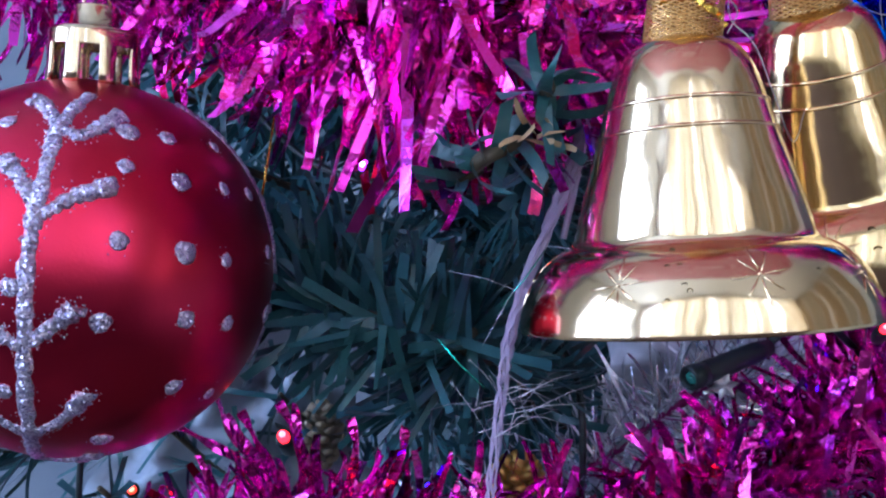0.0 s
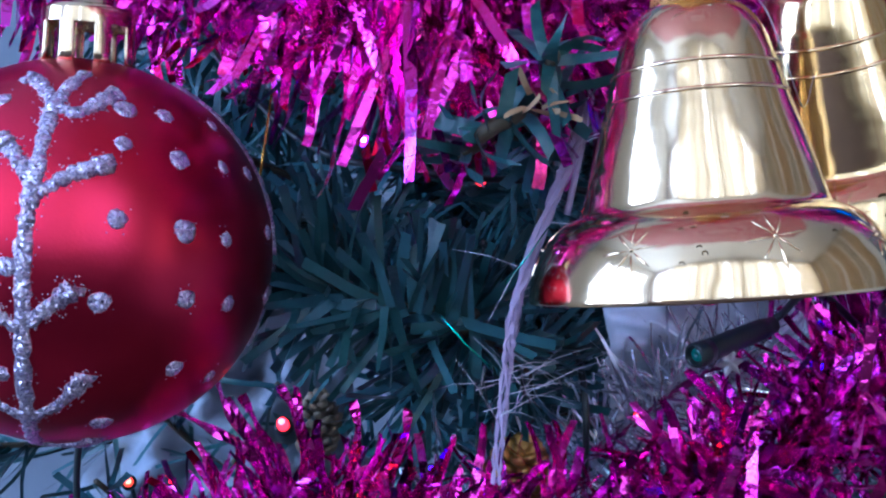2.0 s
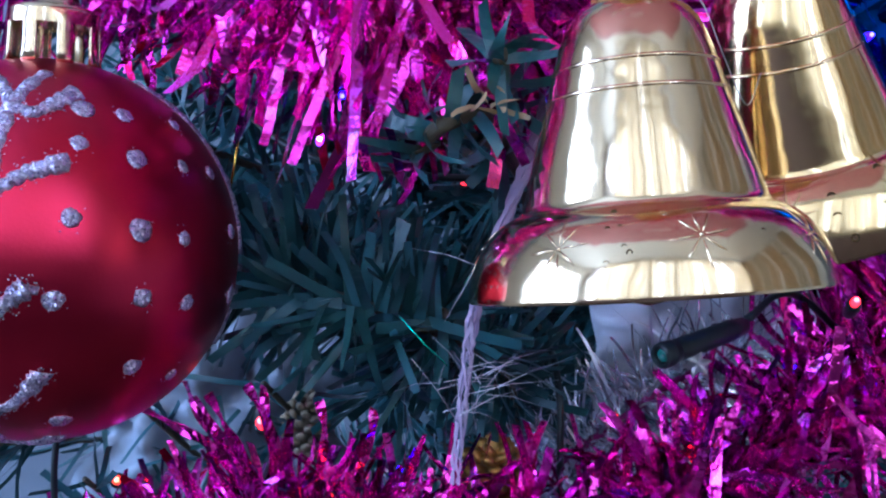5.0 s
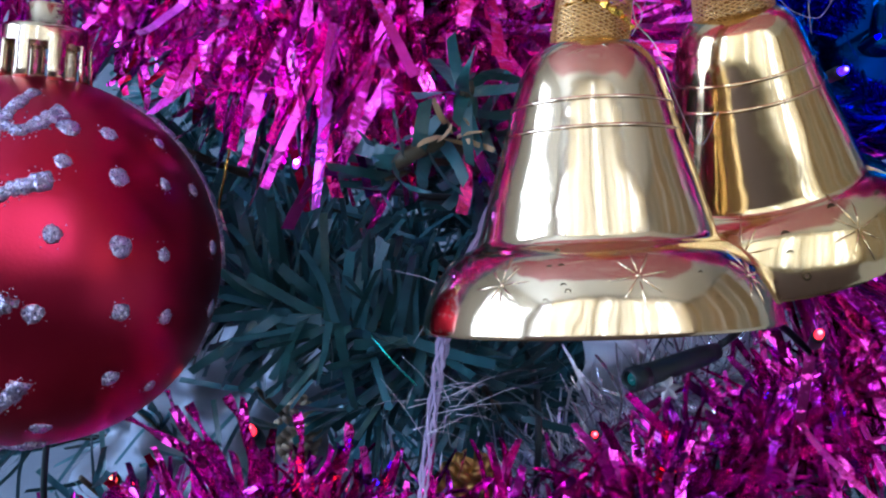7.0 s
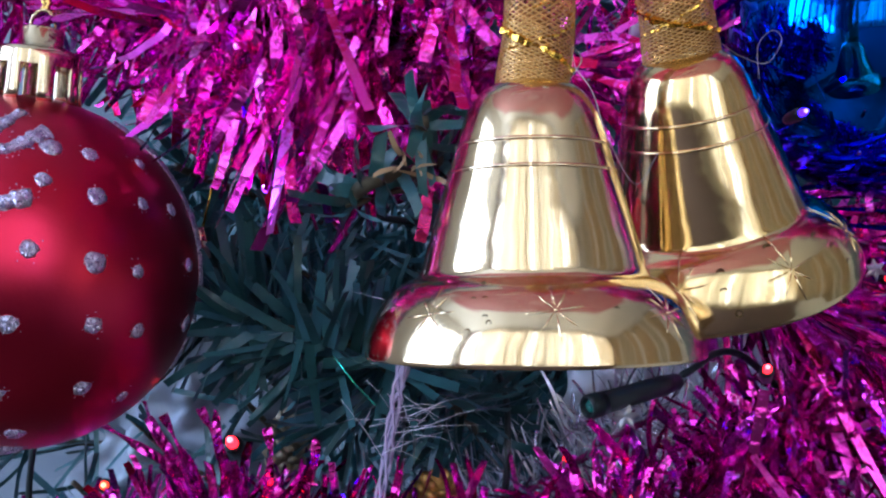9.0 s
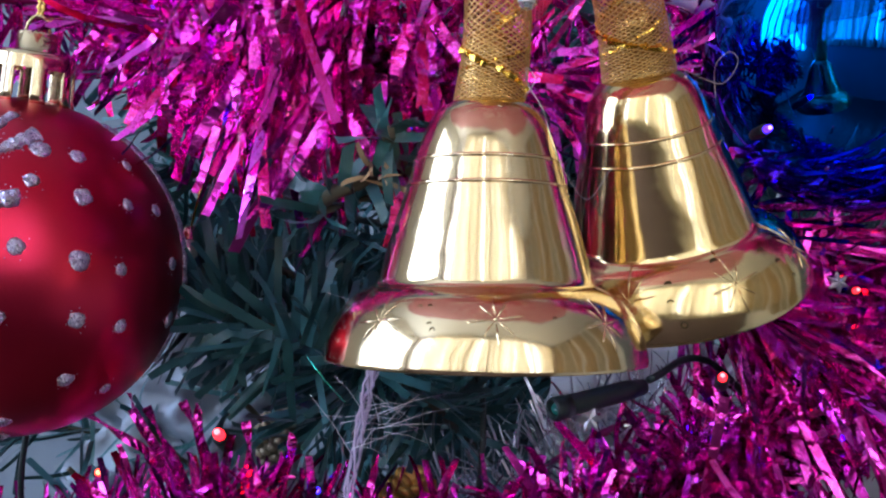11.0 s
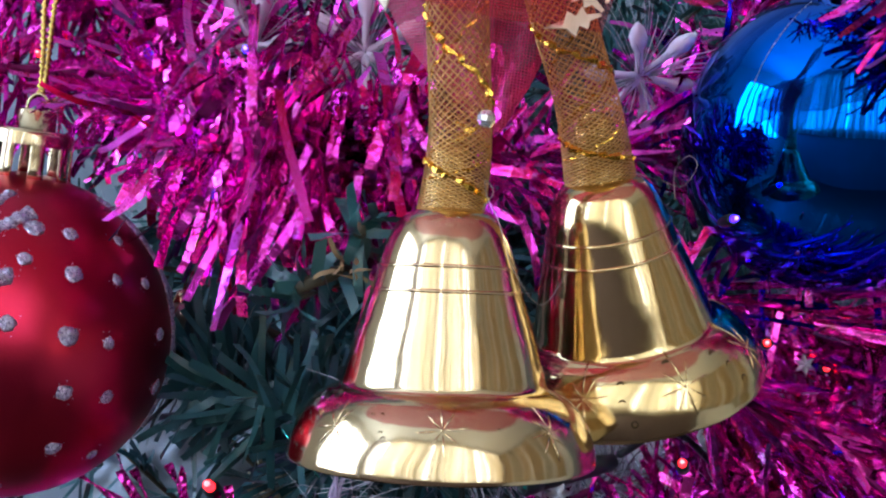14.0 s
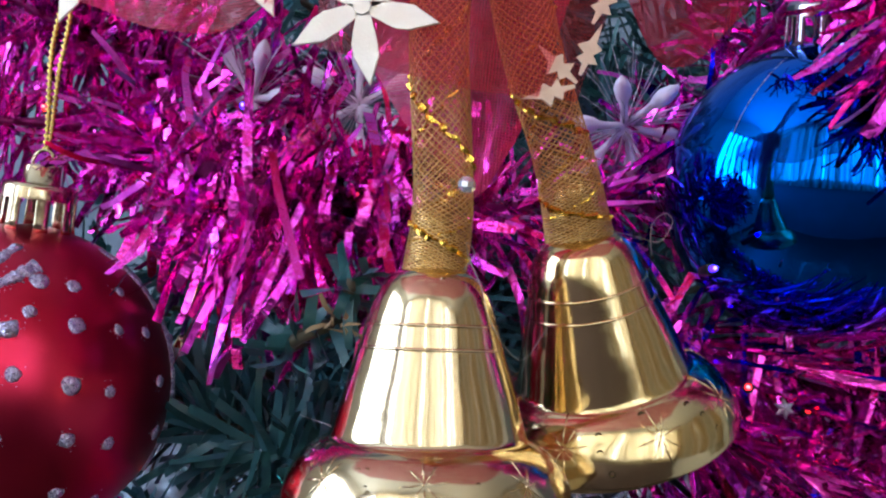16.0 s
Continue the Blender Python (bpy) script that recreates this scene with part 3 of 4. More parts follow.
garland([(0.114, 0.16, 1.335), (0.114, 0.152, 1.305), (0.115, 0.150, 1.290), (0.132, 0.160, 1.275), (0.165, 0.19, 1.268)], 520, 120, 43,
        "magenta foil tinsel hanging in front of the blue bauble", sag=0.6, size=(0.45, 1.0), hang=40, span=(0.25, 0.85))
garland([(0.068, 0.205, 1.222), (0.090, 0.205, 1.218), (0.115, 0.210, 1.216), (0.145, 0.215, 1.222), (0.185, 0.23, 1.225)], 430, 160, 44,
        "long-stranded magenta foil tinsel fanning out below the blue bauble", sag=0.8, size=(1.1, 2.2), lean=0.9, hang=60, span=(0.1, 0.9))
garland([(0.080, 0.186, 1.206), (0.096, 0.180, 1.197), (0.120, 0.178, 1.186), (0.150, 0.186, 1.172)], 190, 90, 49,
        "long glossy magenta foil strands fanning out beside the tilted bell", sag=0.3, size=(0.9, 1.8), lean=1.4)
garland([(-0.150, 0.205, 1.300), (-0.105, 0.200, 1.292), (-0.070, 0.200, 1.280), (-0.040, 0.205, 1.272), (-0.010, 0.21, 1.266)], 760, 100, 45,
        "magenta foil tinsel behind the hanging cord", sag=0.1, size=(0.4, 1.3))


# Out-of-view garland, added to hide the ceiling from the blue bauble's mirror.
garland([(0.070, 0.178, 1.337), (0.095, 0.160, 1.334), (0.120, 0.150, 1.334), (0.150, 0.160, 1.338)], 420, 60, 47,
        "unseen magenta foil tinsel added to darken the blue bauble's reflection", sag=0.1, size=(0.4, 0.9))


SILVER_SHAPES = [strip_shape(0.026, rnd.uniform(0.0005, 0.0010), rnd.uniform(-0.8, 0.8), rnd.uniform(-2.0, 2.0), 7, rnd, 0.25) for _ in range(10)]
SILVER_MESHES = [mesh_of("strand", *s, SILVERTIN, smooth=False) for s in SILVER_SHAPES]
garland([(-0.002, 0.238, 1.122), (0.025, 0.232, 1.138), (0.046, 0.232, 1.152), (0.068, 0.238, 1.166), (0.095, 0.250, 1.172)], 800, 90, 48,
        "fine silver foil tinsel garland deeper in the tree", size=(0.4, 1.0), mat=SILVERTIN, shapes=SILVER_SHAPES, meshes=SILVER_MESHES)


# ---- baubles ----
def on_ball(lon, lat, r):
    a, b = radians(lon), radians(lat)
    return Vector((math.sin(a) * math.cos(b), -math.cos(a) * math.cos(b), math.sin(b))) * r


def bauble_cap(parent, axis, radius, mat):
    """A crown of prongs under a small collar with a wire loop."""
    m = Matrix.Translation(Vector(axis).normalized() * (radius - 0.0022)) @ turn_to(axis, 0.25)
    r0, h, prongs = 0.0080, 0.0112, 8
    pieces = []
    for k in range(prongs):
        a0 = 2 * math.pi * (k + 0.27) / prongs
        a1 = 2 * math.pi * (k + 0.73) / prongs
        v, f = [], []
        rows = [(r0 * 1.04, 0.0), (r0 * 1.0, 0.003), (r0 * 0.98, h * 0.72)]
        for r, z in rows:
            for i in range(5):
                a = a0 + (a1 - a0) * i / 4
                v += [(r * math.cos(a), r * math.sin(a), z), ((r - 0.0006) * math.cos(a), (r - 0.0006) * math.sin(a), z)]
        for j in range(2):
            for i in range(4):
                q = j * 10 + 2 * i
                f += [(q, q + 2, q + 12, q + 10), (q + 1, q + 11, q + 13, q + 3)]
            q = j * 10
            f += [(q, q + 10, q + 11, q + 1), (q + 8, q + 9, q + 19, q + 18)]
        f += [(2 * i, 2 * i + 1, 2 * i + 3, 2 * i + 2) for i in range(4)]
        pieces.append((v, f))
    top = lathe([(r0 * 0.985, h * 0.70), (r0 * 0.98, h * 0.90), (r0 * 0.93, h * 0.97), (r0 * 0.80, h), (0.0040, h), (0.0038, h + 0.0036), (0.0034, h + 0.0041), (0.0027, h + 0.0041), (0.0026, h), (0.0003, h)], 48)
    cap = part("cap", mesh_of("cap", *top, mat), parent, "metallic crown-shaped hanging cap", m)
    for piece in pieces:
        part("prong", mesh_of("prong", *piece, mat), cap)
    ring = [(0.0022 * math.cos(2 * math.pi * k / 20), 0, h + 0.0044 + 0.0030 * math.sin(2 * math.pi * k / 20)) for k in range(21)]
    part("loop", mesh_of("loop", *tube(ring, 0.00035, 6), mat), cap)
    return m @ Vector((0, 0, h + 0.0070))


def hanging_cord(parent, start, end):
    """Two strands of beaded metallic thread."""
    s, e = Vector(start), Vector(end)
    for side in (-1, 1):
        n = 110
        pts, rs = [], []
        for k in range(n):
            t = k / (n - 1)
            p = s.lerp(e, t) + Vector((side * 0.0011 * min(1, t * 6) + 0.0003 * math.sin(t * 19 + side), 0.0004 * math.cos(t * 13), 0))
            pts.append(p)
            rs.append(0.00032 + 0.00050 * (k % 2))
        part("cord_strand", mesh_of("cord_strand", *tube(pts, rs, 6), CORDGOLD), parent, "gold beaded hanging thread")


RED_AT, RED_R = Vector((-0.0628, 0.1605, 1.1978)), 0.0337
red = thing("red_bauble", Matrix.Translation(RED_AT), "matte red bauble with silver glitter branch and dots", "bauble", "baubles")
part("shell", mesh_of("shell", *ball(RED_R, 48, 96), RED), red)
RED_AXIS = (0.05, -0.05, 1.0)
top = bauble_cap(red, RED_AXIS, RED_R, CAPGOLD)
hanging_cord(red, top, Vector((0.004, -0.003, 0.125)))
DOTS = [(50, 41), (35, 42), (32, 30), (49, 26), (66, 25), (29, 9), (47, 6), (61, 4), (25, -12), (48, -12), (64, -14), (50, -33), (71, -38), (30, -54),
        (-8, 44), (3, -3), (74, 40), (81, 24), (87, 6), (91, -13), (-3, -32), (100, 37), (112, 20)]
rnd = random.Random(8)


def glitter_dot(r, seed):
    q = random.Random(seed)
    v, f = ball(r, 6, 12, 0.35)
    return [(x * (1 + q.uniform(-0.18, 0.18)), y * (1 + q.uniform(-0.18, 0.18)), z * (1 + q.uniform(-0.3, 0.3))) for x, y, z in v], f


DOT_MESHES = [mesh_of("glitter_dot", *glitter_dot(0.00165, s), GLITTER) for s in range(5)]
for k, (lon, lat) in enumerate(DOTS):
    p = on_ball(lon, lat, RED_R)
    s = rnd.uniform(0.8, 1.15) * (0.85 if lon > 58 else 1)
    part("glitter_dot", DOT_MESHES[k % 5], red, m=Matrix.Translation(p) @ turn_to(p) @ Matrix.Diagonal((s, s, 1, 1)))
LINES = {"stem": [(22, 59), (11, 42), (10, 33), (8, 14), (7, 3), (6, -16), (0, -50), (-22, -73)], "twig_a": [(11, 42), (20, 40), (34, 49)], "twig_b": [(8, 14), (17, 20), (28, 24)],
         "twig_c": [(8, 17), (3, 25), (-3, 31)], "twig_d": [(5, -19), (13, -13), (19, -8)], "twig_e": [(5, -19), (-3, -13), (-9, -7)], "twig_f": [(0, -50), (14, -43), (22, -33)],
         "twig_g": [(0, -50), (-12, -40), (-18, -32)], "twig_h": [(-22, -73), (5, -77), (31, -67)], "twig_i": [(11, 42), (3, 52), (-4, 55)], "far_stem": [(92, 62), (100, 42), (101, 20), (103, -8), (104, -30)]}
for n, (key, pts) in enumerate(LINES.items()):
    path = spline([on_ball(a, b, 1) for a, b in pts], 14)
    q = random.Random(60 + n)
    path = [(p.normalized() * RED_R) + Vector((q.uniform(-1, 1), q.uniform(-1, 1), q.uniform(-1, 1))) * 0.00012 for p in path]
    m = len(path)
    rs = [(0.00118 if key in ("stem", "far_stem") else 0.00098 + 0.0008 * (i / m) ** 2) * q.uniform(0.8, 1.25) for i in range(m)]
    v, f = tube(path, rs, 10)
    flat = []
    for p in v:
        p = Vector(p)
        out = p.normalized()
        up = (p.length - RED_R) * 0.5
        lump = 1 + 0.00016 * noise.noise(p * 2600) / RED_R
        flat.append(out * (RED_R + up) * lump)
    part("glitter_line", mesh_of("glitter_line", flat, f, GLITTER), red, "raised line of silver glitter")
q = random.Random(71)
grain = ball(0.00016, 3, 5, 0.6)
grains = []
for pts in LINES.values():
    path = spline([on_ball(a, b, 1) for a, b in pts], 14)
    for _ in range(len(path) * 5):
        c = q.choice(path).normalized() * RED_R
        c = (c + Vector((q.gauss(0, 1), q.gauss(0, 1), q.gauss(0, 1))) * 0.0009).normalized() * RED_R
        grains.append(moved(grain, Matrix.Translation(c) @ turn_to(c)))
for lon, lat in DOTS:
    for _ in range(14):
        c = (on_ball(lon, lat, RED_R) + Vector((q.gauss(0, 1), q.gauss(0, 1), q.gauss(0, 1))) * 0.0010).normalized() * RED_R
        grains.append(moved(grain, Matrix.Translation(c) @ turn_to(c)))
tagged(part("glitter_dust", mesh_of("glitter_dust", *joined(grains), GLITTER, smooth=False), red), kind="stuff")

BLUE_AT, BLUE_R = Vector((0.1075, 0.1915, 1.2583)), 0.0337
blue = thing("blue_bauble", Matrix.Translation(BLUE_AT), "mirror-bright cobalt blue glass bauble", "bauble", "baubles")
part("shell", mesh_of("shell", *ball(BLUE_R, 48, 96), BLUE), blue)
scratch = [p.normalized() * BLUE_R for p in spline([on_ball(a, b, 1) for a, b in ((-35, 50), (-39, 36), (-43, 20), (-46, 2))], 8)]
part("scratch", mesh_of("scratch", *tube(scratch, [0.00004 + 0.00008 * math.sin(math.pi * i / (len(scratch) - 1)) for i in range(len(scratch))], 4), GLITTER), blue, "fine pale scratch in the lacquer")
top = bauble_cap(blue, (-0.11, -0.30, 1.0), BLUE_R, CAPDARK)
hanging_cord(blue, top, top + Vector((-0.01, 0.012, 0.045)))


# ---- bells ----
BELL = [(0.02240, 0.0), (0.02246, 0.0004), (0.02236, 0.0012), (0.0220, 0.0030), (0.0212, 0.0050), (0.0199, 0.0072), (0.0182, 0.0089), (0.0166, 0.0099), (0.0157, 0.0103),
        (0.0152, 0.0108), (0.0147, 0.0122), (0.0130, 0.0182), (0.0112, 0.0240), (0.0102, 0.0276), (0.0093, 0.0306), (0.0084, 0.0328), (0.0072, 0.0346), (0.0055, 0.0358), (0.0030, 0.0364), (0.0005, 0.0366)]


def bell_radius(h):
    for (r0, h0), (r1, h1) in zip(BELL, BELL[1:]):
        if h0 <= h <= h1:
            return r0 + (r1 - r0) * (h - h0) / (h1 - h0)
    return BELL[-1][0]


def bell_point(phi, h, out=0.0):
    a = radians(phi)
    r = bell_radius(h) + out
    return Vector((r * math.sin(a), -r * math.cos(a), h))


def bell(at, axis, mat, label, stars, pits, ray_scale, pit_scale):
    b = thing("bell", Matrix.Translation(at) @ turn_to(axis), label, "bell", "gold bells")
    fine = spline([(r, 0, h) for r, h in BELL], 4)
    outer = [(max(p.x, 0.0002), p.z) for p in fine]
    inner = [(max(r - 0.0007, 0.0002), h - (0.0007 if h > 0.03 else 0)) for r, h in reversed(outer)]
    part("body", mesh_of("body", *lathe(outer + inner, 96, True), mat), b)
    for h in (0.0241, 0.0276):
        r = bell_radius(h)
        prof = [(r + 0.00030 * math.cos(a) - 0.00008, h + 0.00030 * math.sin(a)) for a in [2 * math.pi * k / 8 for k in range(8)]]
        part("ring", mesh_of("ring", *lathe(prof, 96, True), mat), b)
    for phi, h in stars:
        rays = []
        for k in range(8):
            a = 2 * math.pi * k / 8 + 0.12
            ln = (0.0034 if k % 2 == 0 else 0.0028) * ray_scale
            pts = [bell_point(phi + math.degrees(math.cos(a) * ln * t / 0.021), h + math.sin(a) * ln * t, 0.00002) for t in (0.15, 0.5, 0.8, 1.0)]
            rays.append(tube(pts, [w * ray_scale for w in (0.00008, 0.00016, 0.00013, 0.00004)], 5))
        middle = bell_point(phi, h)
        star = part("star", mesh_of("star", *moved(ball(0.0003, 4, 8), Matrix.Translation(middle)), mat), b, "engraved eight-ray star")
        for ray in rays:
            part("ray", mesh_of("ray", *ray, mat), star)
    for phi, h in pits:
        p = bell_point(phi, h)
        nrm = bell_point(phi, h, 1.0) - p
        nrm = Vector((nrm.x, nrm.y, 0.35)).normalized()
        prof = [(x * pit_scale, z) for x, z in ((0.00036, -0.0002), (0.00035, 0.00003), (0.00024, 0.00003), (0.00015, -0.00004), (0.00002, -0.00006))]
        part("punched_dot", mesh_of("punched_dot", *lathe(prof, 12), PITGOLD), b, "small punched dent", Matrix.Translation(p) @ turn_to(nrm))
    clapper = lathe([(0.0003, 0.030), (0.0006, 0.030), (0.0006, 0.006), (0.0025, 0.004), (0.0030, 0.001), (0.0020, -0.0012), (0.0003, -0.0016)], 20)
    part("clapper", mesh_of("clapper", *clapper, mat), b)
    return b


A_AT, A_AXIS = Vector((0.0350, 0.1086, 1.1944)), Vector((-0.0772, 0.0215, 1)).normalized()
B_AT, B_AXIS = Vector((0.0635, 0.1373, 1.2062)), Vector((-0.2845, -0.361, 1)).normalized()
STARS = [(-37 + 43 * k, 0.0060 + 0.0006 * (k % 2)) for k in range(8)]
PITS = [(-22, 0.0078), (-18, 0.0079), (-16.5, 0.0058), (-15, 0.0052), (-21.5, 0.0042), (-21, 0.0096), (27, 0.0066), (30, 0.0038), (-58, 0.0066), (-60, 0.0044), (70, 0.006)]
bell(A_AT, A_AXIS, GOLD, "shiny gold plastic bell with engraved stars", STARS, PITS, 1.05, 1.0)
bell(B_AT, B_AXIS, GOLDB, "tilted shiny gold bell with engraved stars and dents", [(22 + 45 * k, 0.0066) for k in range(8)],
     [(-6, 0.0082), (-6, 0.0060), (-2, 0.0030), (44, 0.0088), (48, 0.0068), (52, 0.0040), (18, 0.0096)], 1.25, 1.7)


def net_sleeve(points, radii, turns, count, label, seed):
    """A tube of crossing gold threads over sheer cloth, with a metallic thread wound round it."""
    s = thing("net_sleeve", Matrix.Translation(points[0]), label, "ribbon", "gold net sleeves")
    path = spline([Vector(p) - Vector(points[0]) for p in points], 14)
    n = len(path)
    rad = [radii[0] + (radii[1] - radii[0]) * min(1, 3.5 * i / n) for i in range(n)]
    frames = []
    u = Vector((1, 0, 0))
    for i in range(n):
        t = (path[min(i + 1, n - 1)] - path[max(i - 1, 0)]).normalized()
        u = (u - t * u.dot(t)).normalized()
        frames.append((path[i], u.copy(), t.cross(u)))

    def at(v, a, out=0.0):
        x = min(max(v, 0), 0.9999) * (n - 1)
        i = int(x)
        g = x - i
        p0, u0, w0 = frames[i]
        p1, u1, w1 = frames[min(i + 1, n - 1)]
        r = rad[i] + out
        return p0.lerp(p1, g) + (u0.lerp(u1, g) * math.cos(a) + w0.lerp(w1, g) * math.sin(a) * 0.72) * r

    threads = []
    q = random.Random(seed)
    for hand in (-1, 1):
        for k in range(count):
            a0 = 2 * math.pi * k / count + q.uniform(-0.05, 0.05)
            threads.append(tube([at(j / 90, a0 + hand * turns * 2 * math.pi * j / 90) for j in range(91)], 0.000085, 4))
    part("net", mesh_of("net", *joined(threads), NET), s, "crossing gold net threads")
    v, f = [], []
    for j in range(n):
        for k in range(24):
            v.append(at(j / (n - 1), 2 * math.pi * k / 24, -0.0006))
    for j in range(n - 1):
        for k in range(24):
            f.append((j * 24 + k, j * 24 + (k + 1) % 24, (j + 1) * 24 + (k + 1) % 24, (j + 1) * 24 + k))
    part("lining", mesh_of("lining", v, f, SHEERGOLD), s, "sheer gold lining")
    for hand, a0, wide in ((1, 0.4, 0.00022), (-1, 2.2, 0.00066)):
        pts = [at(j / 240, a0 + hand * 2 * math.pi * 4.6 * j / 240 + 0.10 * math.sin(j * 1.3), -0.0001) for j in range(241)]
        part("metallic_thread", mesh_of("metallic_thread", *tube(pts, [wide * (1 if (j * 7 + seed) % 23 < 14 else 0.35) * q.uniform(0.7, 1.2) for j in range(241)], 5), LUREX, smooth=False), s, "wound bright gold thread")
    return s


A_TOP = A_AT + A_AXIS * 0.0360
B_TOP = B_AT + B_AXIS * 0.0360
KNOT = Vector((0.033, 0.104, 1.318))
net_sleeve([A_TOP - A_AXIS * 0.0012, A_TOP + Vector((0.0003, -0.0008, 0.012)), (0.0293, 0.1055, 1.2713), (0.0310, 0.1045, 1.300), KNOT], (0.0050, 0.0046), 4.0, 22, "gold net tube above the upright bell", 5)
net_sleeve([B_TOP - B_AXIS * 0.0012, B_TOP + Vector((-0.0035, -0.005, 0.011)), (0.0420, 0.1120, 1.2713), (0.0365, 0.106, 1.298), KNOT + Vector((0.004, 0.002, 0))], (0.0058, 0.0049), 4.0, 22, "gold net tube above the tilted bell", 6)


def glue_collar(at, axis, r, seed, label, wide):
    prof = [(r * 1.0, -0.0012), (r * 0.98, 0.0004), (r * 0.92, 0.0016), (r * 0.86, 0.0032), (r * 0.80, 0.0050), (r * 0.74, 0.0070), (r * 0.62, 0.0088), (r * 0.4, 0.0098), (r * 0.2, 0.0102), (0.0001, 0.0103)]
    v, f = lathe(prof, 40)
    v = [Vector(p) * (1 + 0.16 * noise.noise(Vector(p) * 500 + Vector((seed, 0, 0))) + 0.08 * noise.noise(Vector(p) * 1500)) for p in v]
    ob = new("glue_collar", mesh_of("glue_collar", v, f, RESIN))
    ob.matrix_basis = Matrix.Translation(at) @ turn_to(axis) @ Matrix.Diagonal((0.95, wide, 1, 1))
    return tagged(ob, label, "glue", "glue collars")


glue_collar(A_TOP, A_AXIS, 0.0043, 2, "yellowish clear glue inside the upright bell's sleeve", 0.66)
glue_collar(B_TOP, B_AXIS, 0.0050, 7, "yellowish clear glue lump on the tilted bell", 0.82)


# ---- red organza bow with printed flowers ----
bow = thing("organza_bow", Matrix.Translation(KNOT), "sheer red organza bow with cream printed flowers", "bow")


def sheet(rows, ripple=0.0015, seed=1, waves=3.0):
    """A cloth sheet through rows of points, rippled."""
    q = random.Random(seed)
    lines = [spline([Vector(p) - KNOT for p in row], 12) for row in rows]
    v, f = [], []
    cols = len(lines[0])
    cross = [spline([l[i] for l in lines], 10) for i in range(cols)]
    for j in range(len(cross[0])):
        for i in range(cols):
            p = cross[i][j].copy()
            p.y += ripple * math.sin(waves * 6.28 * i / cols + 0.25 * j + seed) + q.uniform(-1, 1) * 0.00008
            v.append(p)
    for j in range(len(cross[0]) - 1):
        for i in range(cols - 1):
            a = j * cols + i
            f.append((a, a + 1, a + cols + 1, a + cols))
    return v, f


part("loop", mesh_of("loop", *sheet([[(0.028, 0.108, 1.325), (0.0, 0.118, 1.328), (-0.040, 0.135, 1.318)], [(0.024, 0.105, 1.300), (-0.006, 0.118, 1.296), (-0.046, 0.132, 1.296)], [(0.018, 0.106, 1.282), (-0.014, 0.124, 1.2680), (-0.044, 0.134, 1.274)]], seed=1), SHEERRED), bow)
part("loop", mesh_of("loop", *sheet([[(0.040, 0.106, 1.325), (0.066, 0.135, 1.326), (0.084, 0.150, 1.318)], [(0.044, 0.108, 1.302), (0.066, 0.138, 1.296), (0.085, 0.150, 1.298)], [(0.050, 0.115, 1.290), (0.068, 0.146, 1.2735), (0.082, 0.150, 1.286)]], seed=2), SHEERRED), bow)
part("tail", mesh_of("tail", *sheet([[(0.008, 0.125, 1.312), (0.030, 0.122, 1.314), (0.052, 0.124, 1.312)], [(0.009, 0.127, 1.280), (0.030, 0.121, 1.280), (0.049, 0.122, 1.280)], [(0.020, 0.124, 1.2585), (0.033, 0.118, 1.256), (0.044, 0.119, 1.2585)], [(0.0340, 0.114, 1.2445), (0.0365, 0.112, 1.2420), (0.0390, 0.114, 1.2445)]], seed=3, ripple=0.0008), SHEERPINK), bow)
part("fold", mesh_of("fold", *sheet([[(0.012, 0.102, 1.315), (0.032, 0.095, 1.316), (0.054, 0.102, 1.315)], [(0.010, 0.101, 1.285), (0.033, 0.096, 1.285), (0.057, 0.104, 1.285)], [(0.012, 0.102, 1.262), (0.033, 0.098, 1.257), (0.0515, 0.107, 1.258)]], seed=4, ripple=0.0006), SHEERVEIL), bow)


# Out-of-view cloth, added so that its red is reflected on the bells' brims.
part("gather", mesh_of("gather", *sheet([[(-0.048, 0.052, 1.304), (0.030, 0.040, 1.294), (0.104, 0.052, 1.304)], [(-0.054, 0.090, 1.297), (0.030, 0.080, 1.291), (0.108, 0.090, 1.297)], [(-0.050, 0.130, 1.304), (0.030, 0.122, 1.299), (0.100, 0.130, 1.304)]], seed=6), SHEERRED), bow)


def flat_shape(outline, thick, mat, name, m, label):
    n = len(outline)
    v = [(x, y, 0) for x, y in outline] + [(x * 0.97, y * 0.97, thick) for x, y in outline]
    f = [tuple(range(n))[::-1], tuple(range(n, 2 * n))] + [(i, (i + 1) % n, n + (i + 1) % n, n + i) for i in range(n)]
    return part(name, mesh_of(name, v, f, mat, smooth=False), bow, label, m)


def facing(x, y, z, spin, tilt=0.0):
    """A local xy plane turned towards -y at that place."""
    return Matrix.Translation(Vector((x, y, z)) - KNOT) @ Matrix.Rotation(radians(90 + tilt), 4, "X") @ Matrix.Rotation(radians(spin), 4, "Z")


PETAL = [(0.0006, -0.0009), (0.0055, -0.0022), (0.0075, -0.0020), (0.0118, 0.0), (0.0075, 0.0018), (0.0045, 0.0016), (0.0006, 0.0009)]
for spin in (-8, -78, 214, 150, 95, 40):
    flat_shape(PETAL, 0.0003, CREAMFOIL, "petal", facing(0.0195, 0.0960, 1.2670, spin), "cream foil flower petal")
flat_shape([(0.0014 * math.cos(k * 0.5236), 0.0014 * math.sin(k * 0.5236)) for k in range(12)], 0.0005, CREAMFOIL, "flower_centre", facing(0.0195, 0.0959, 1.2670, 0), "cream foil flower centre")
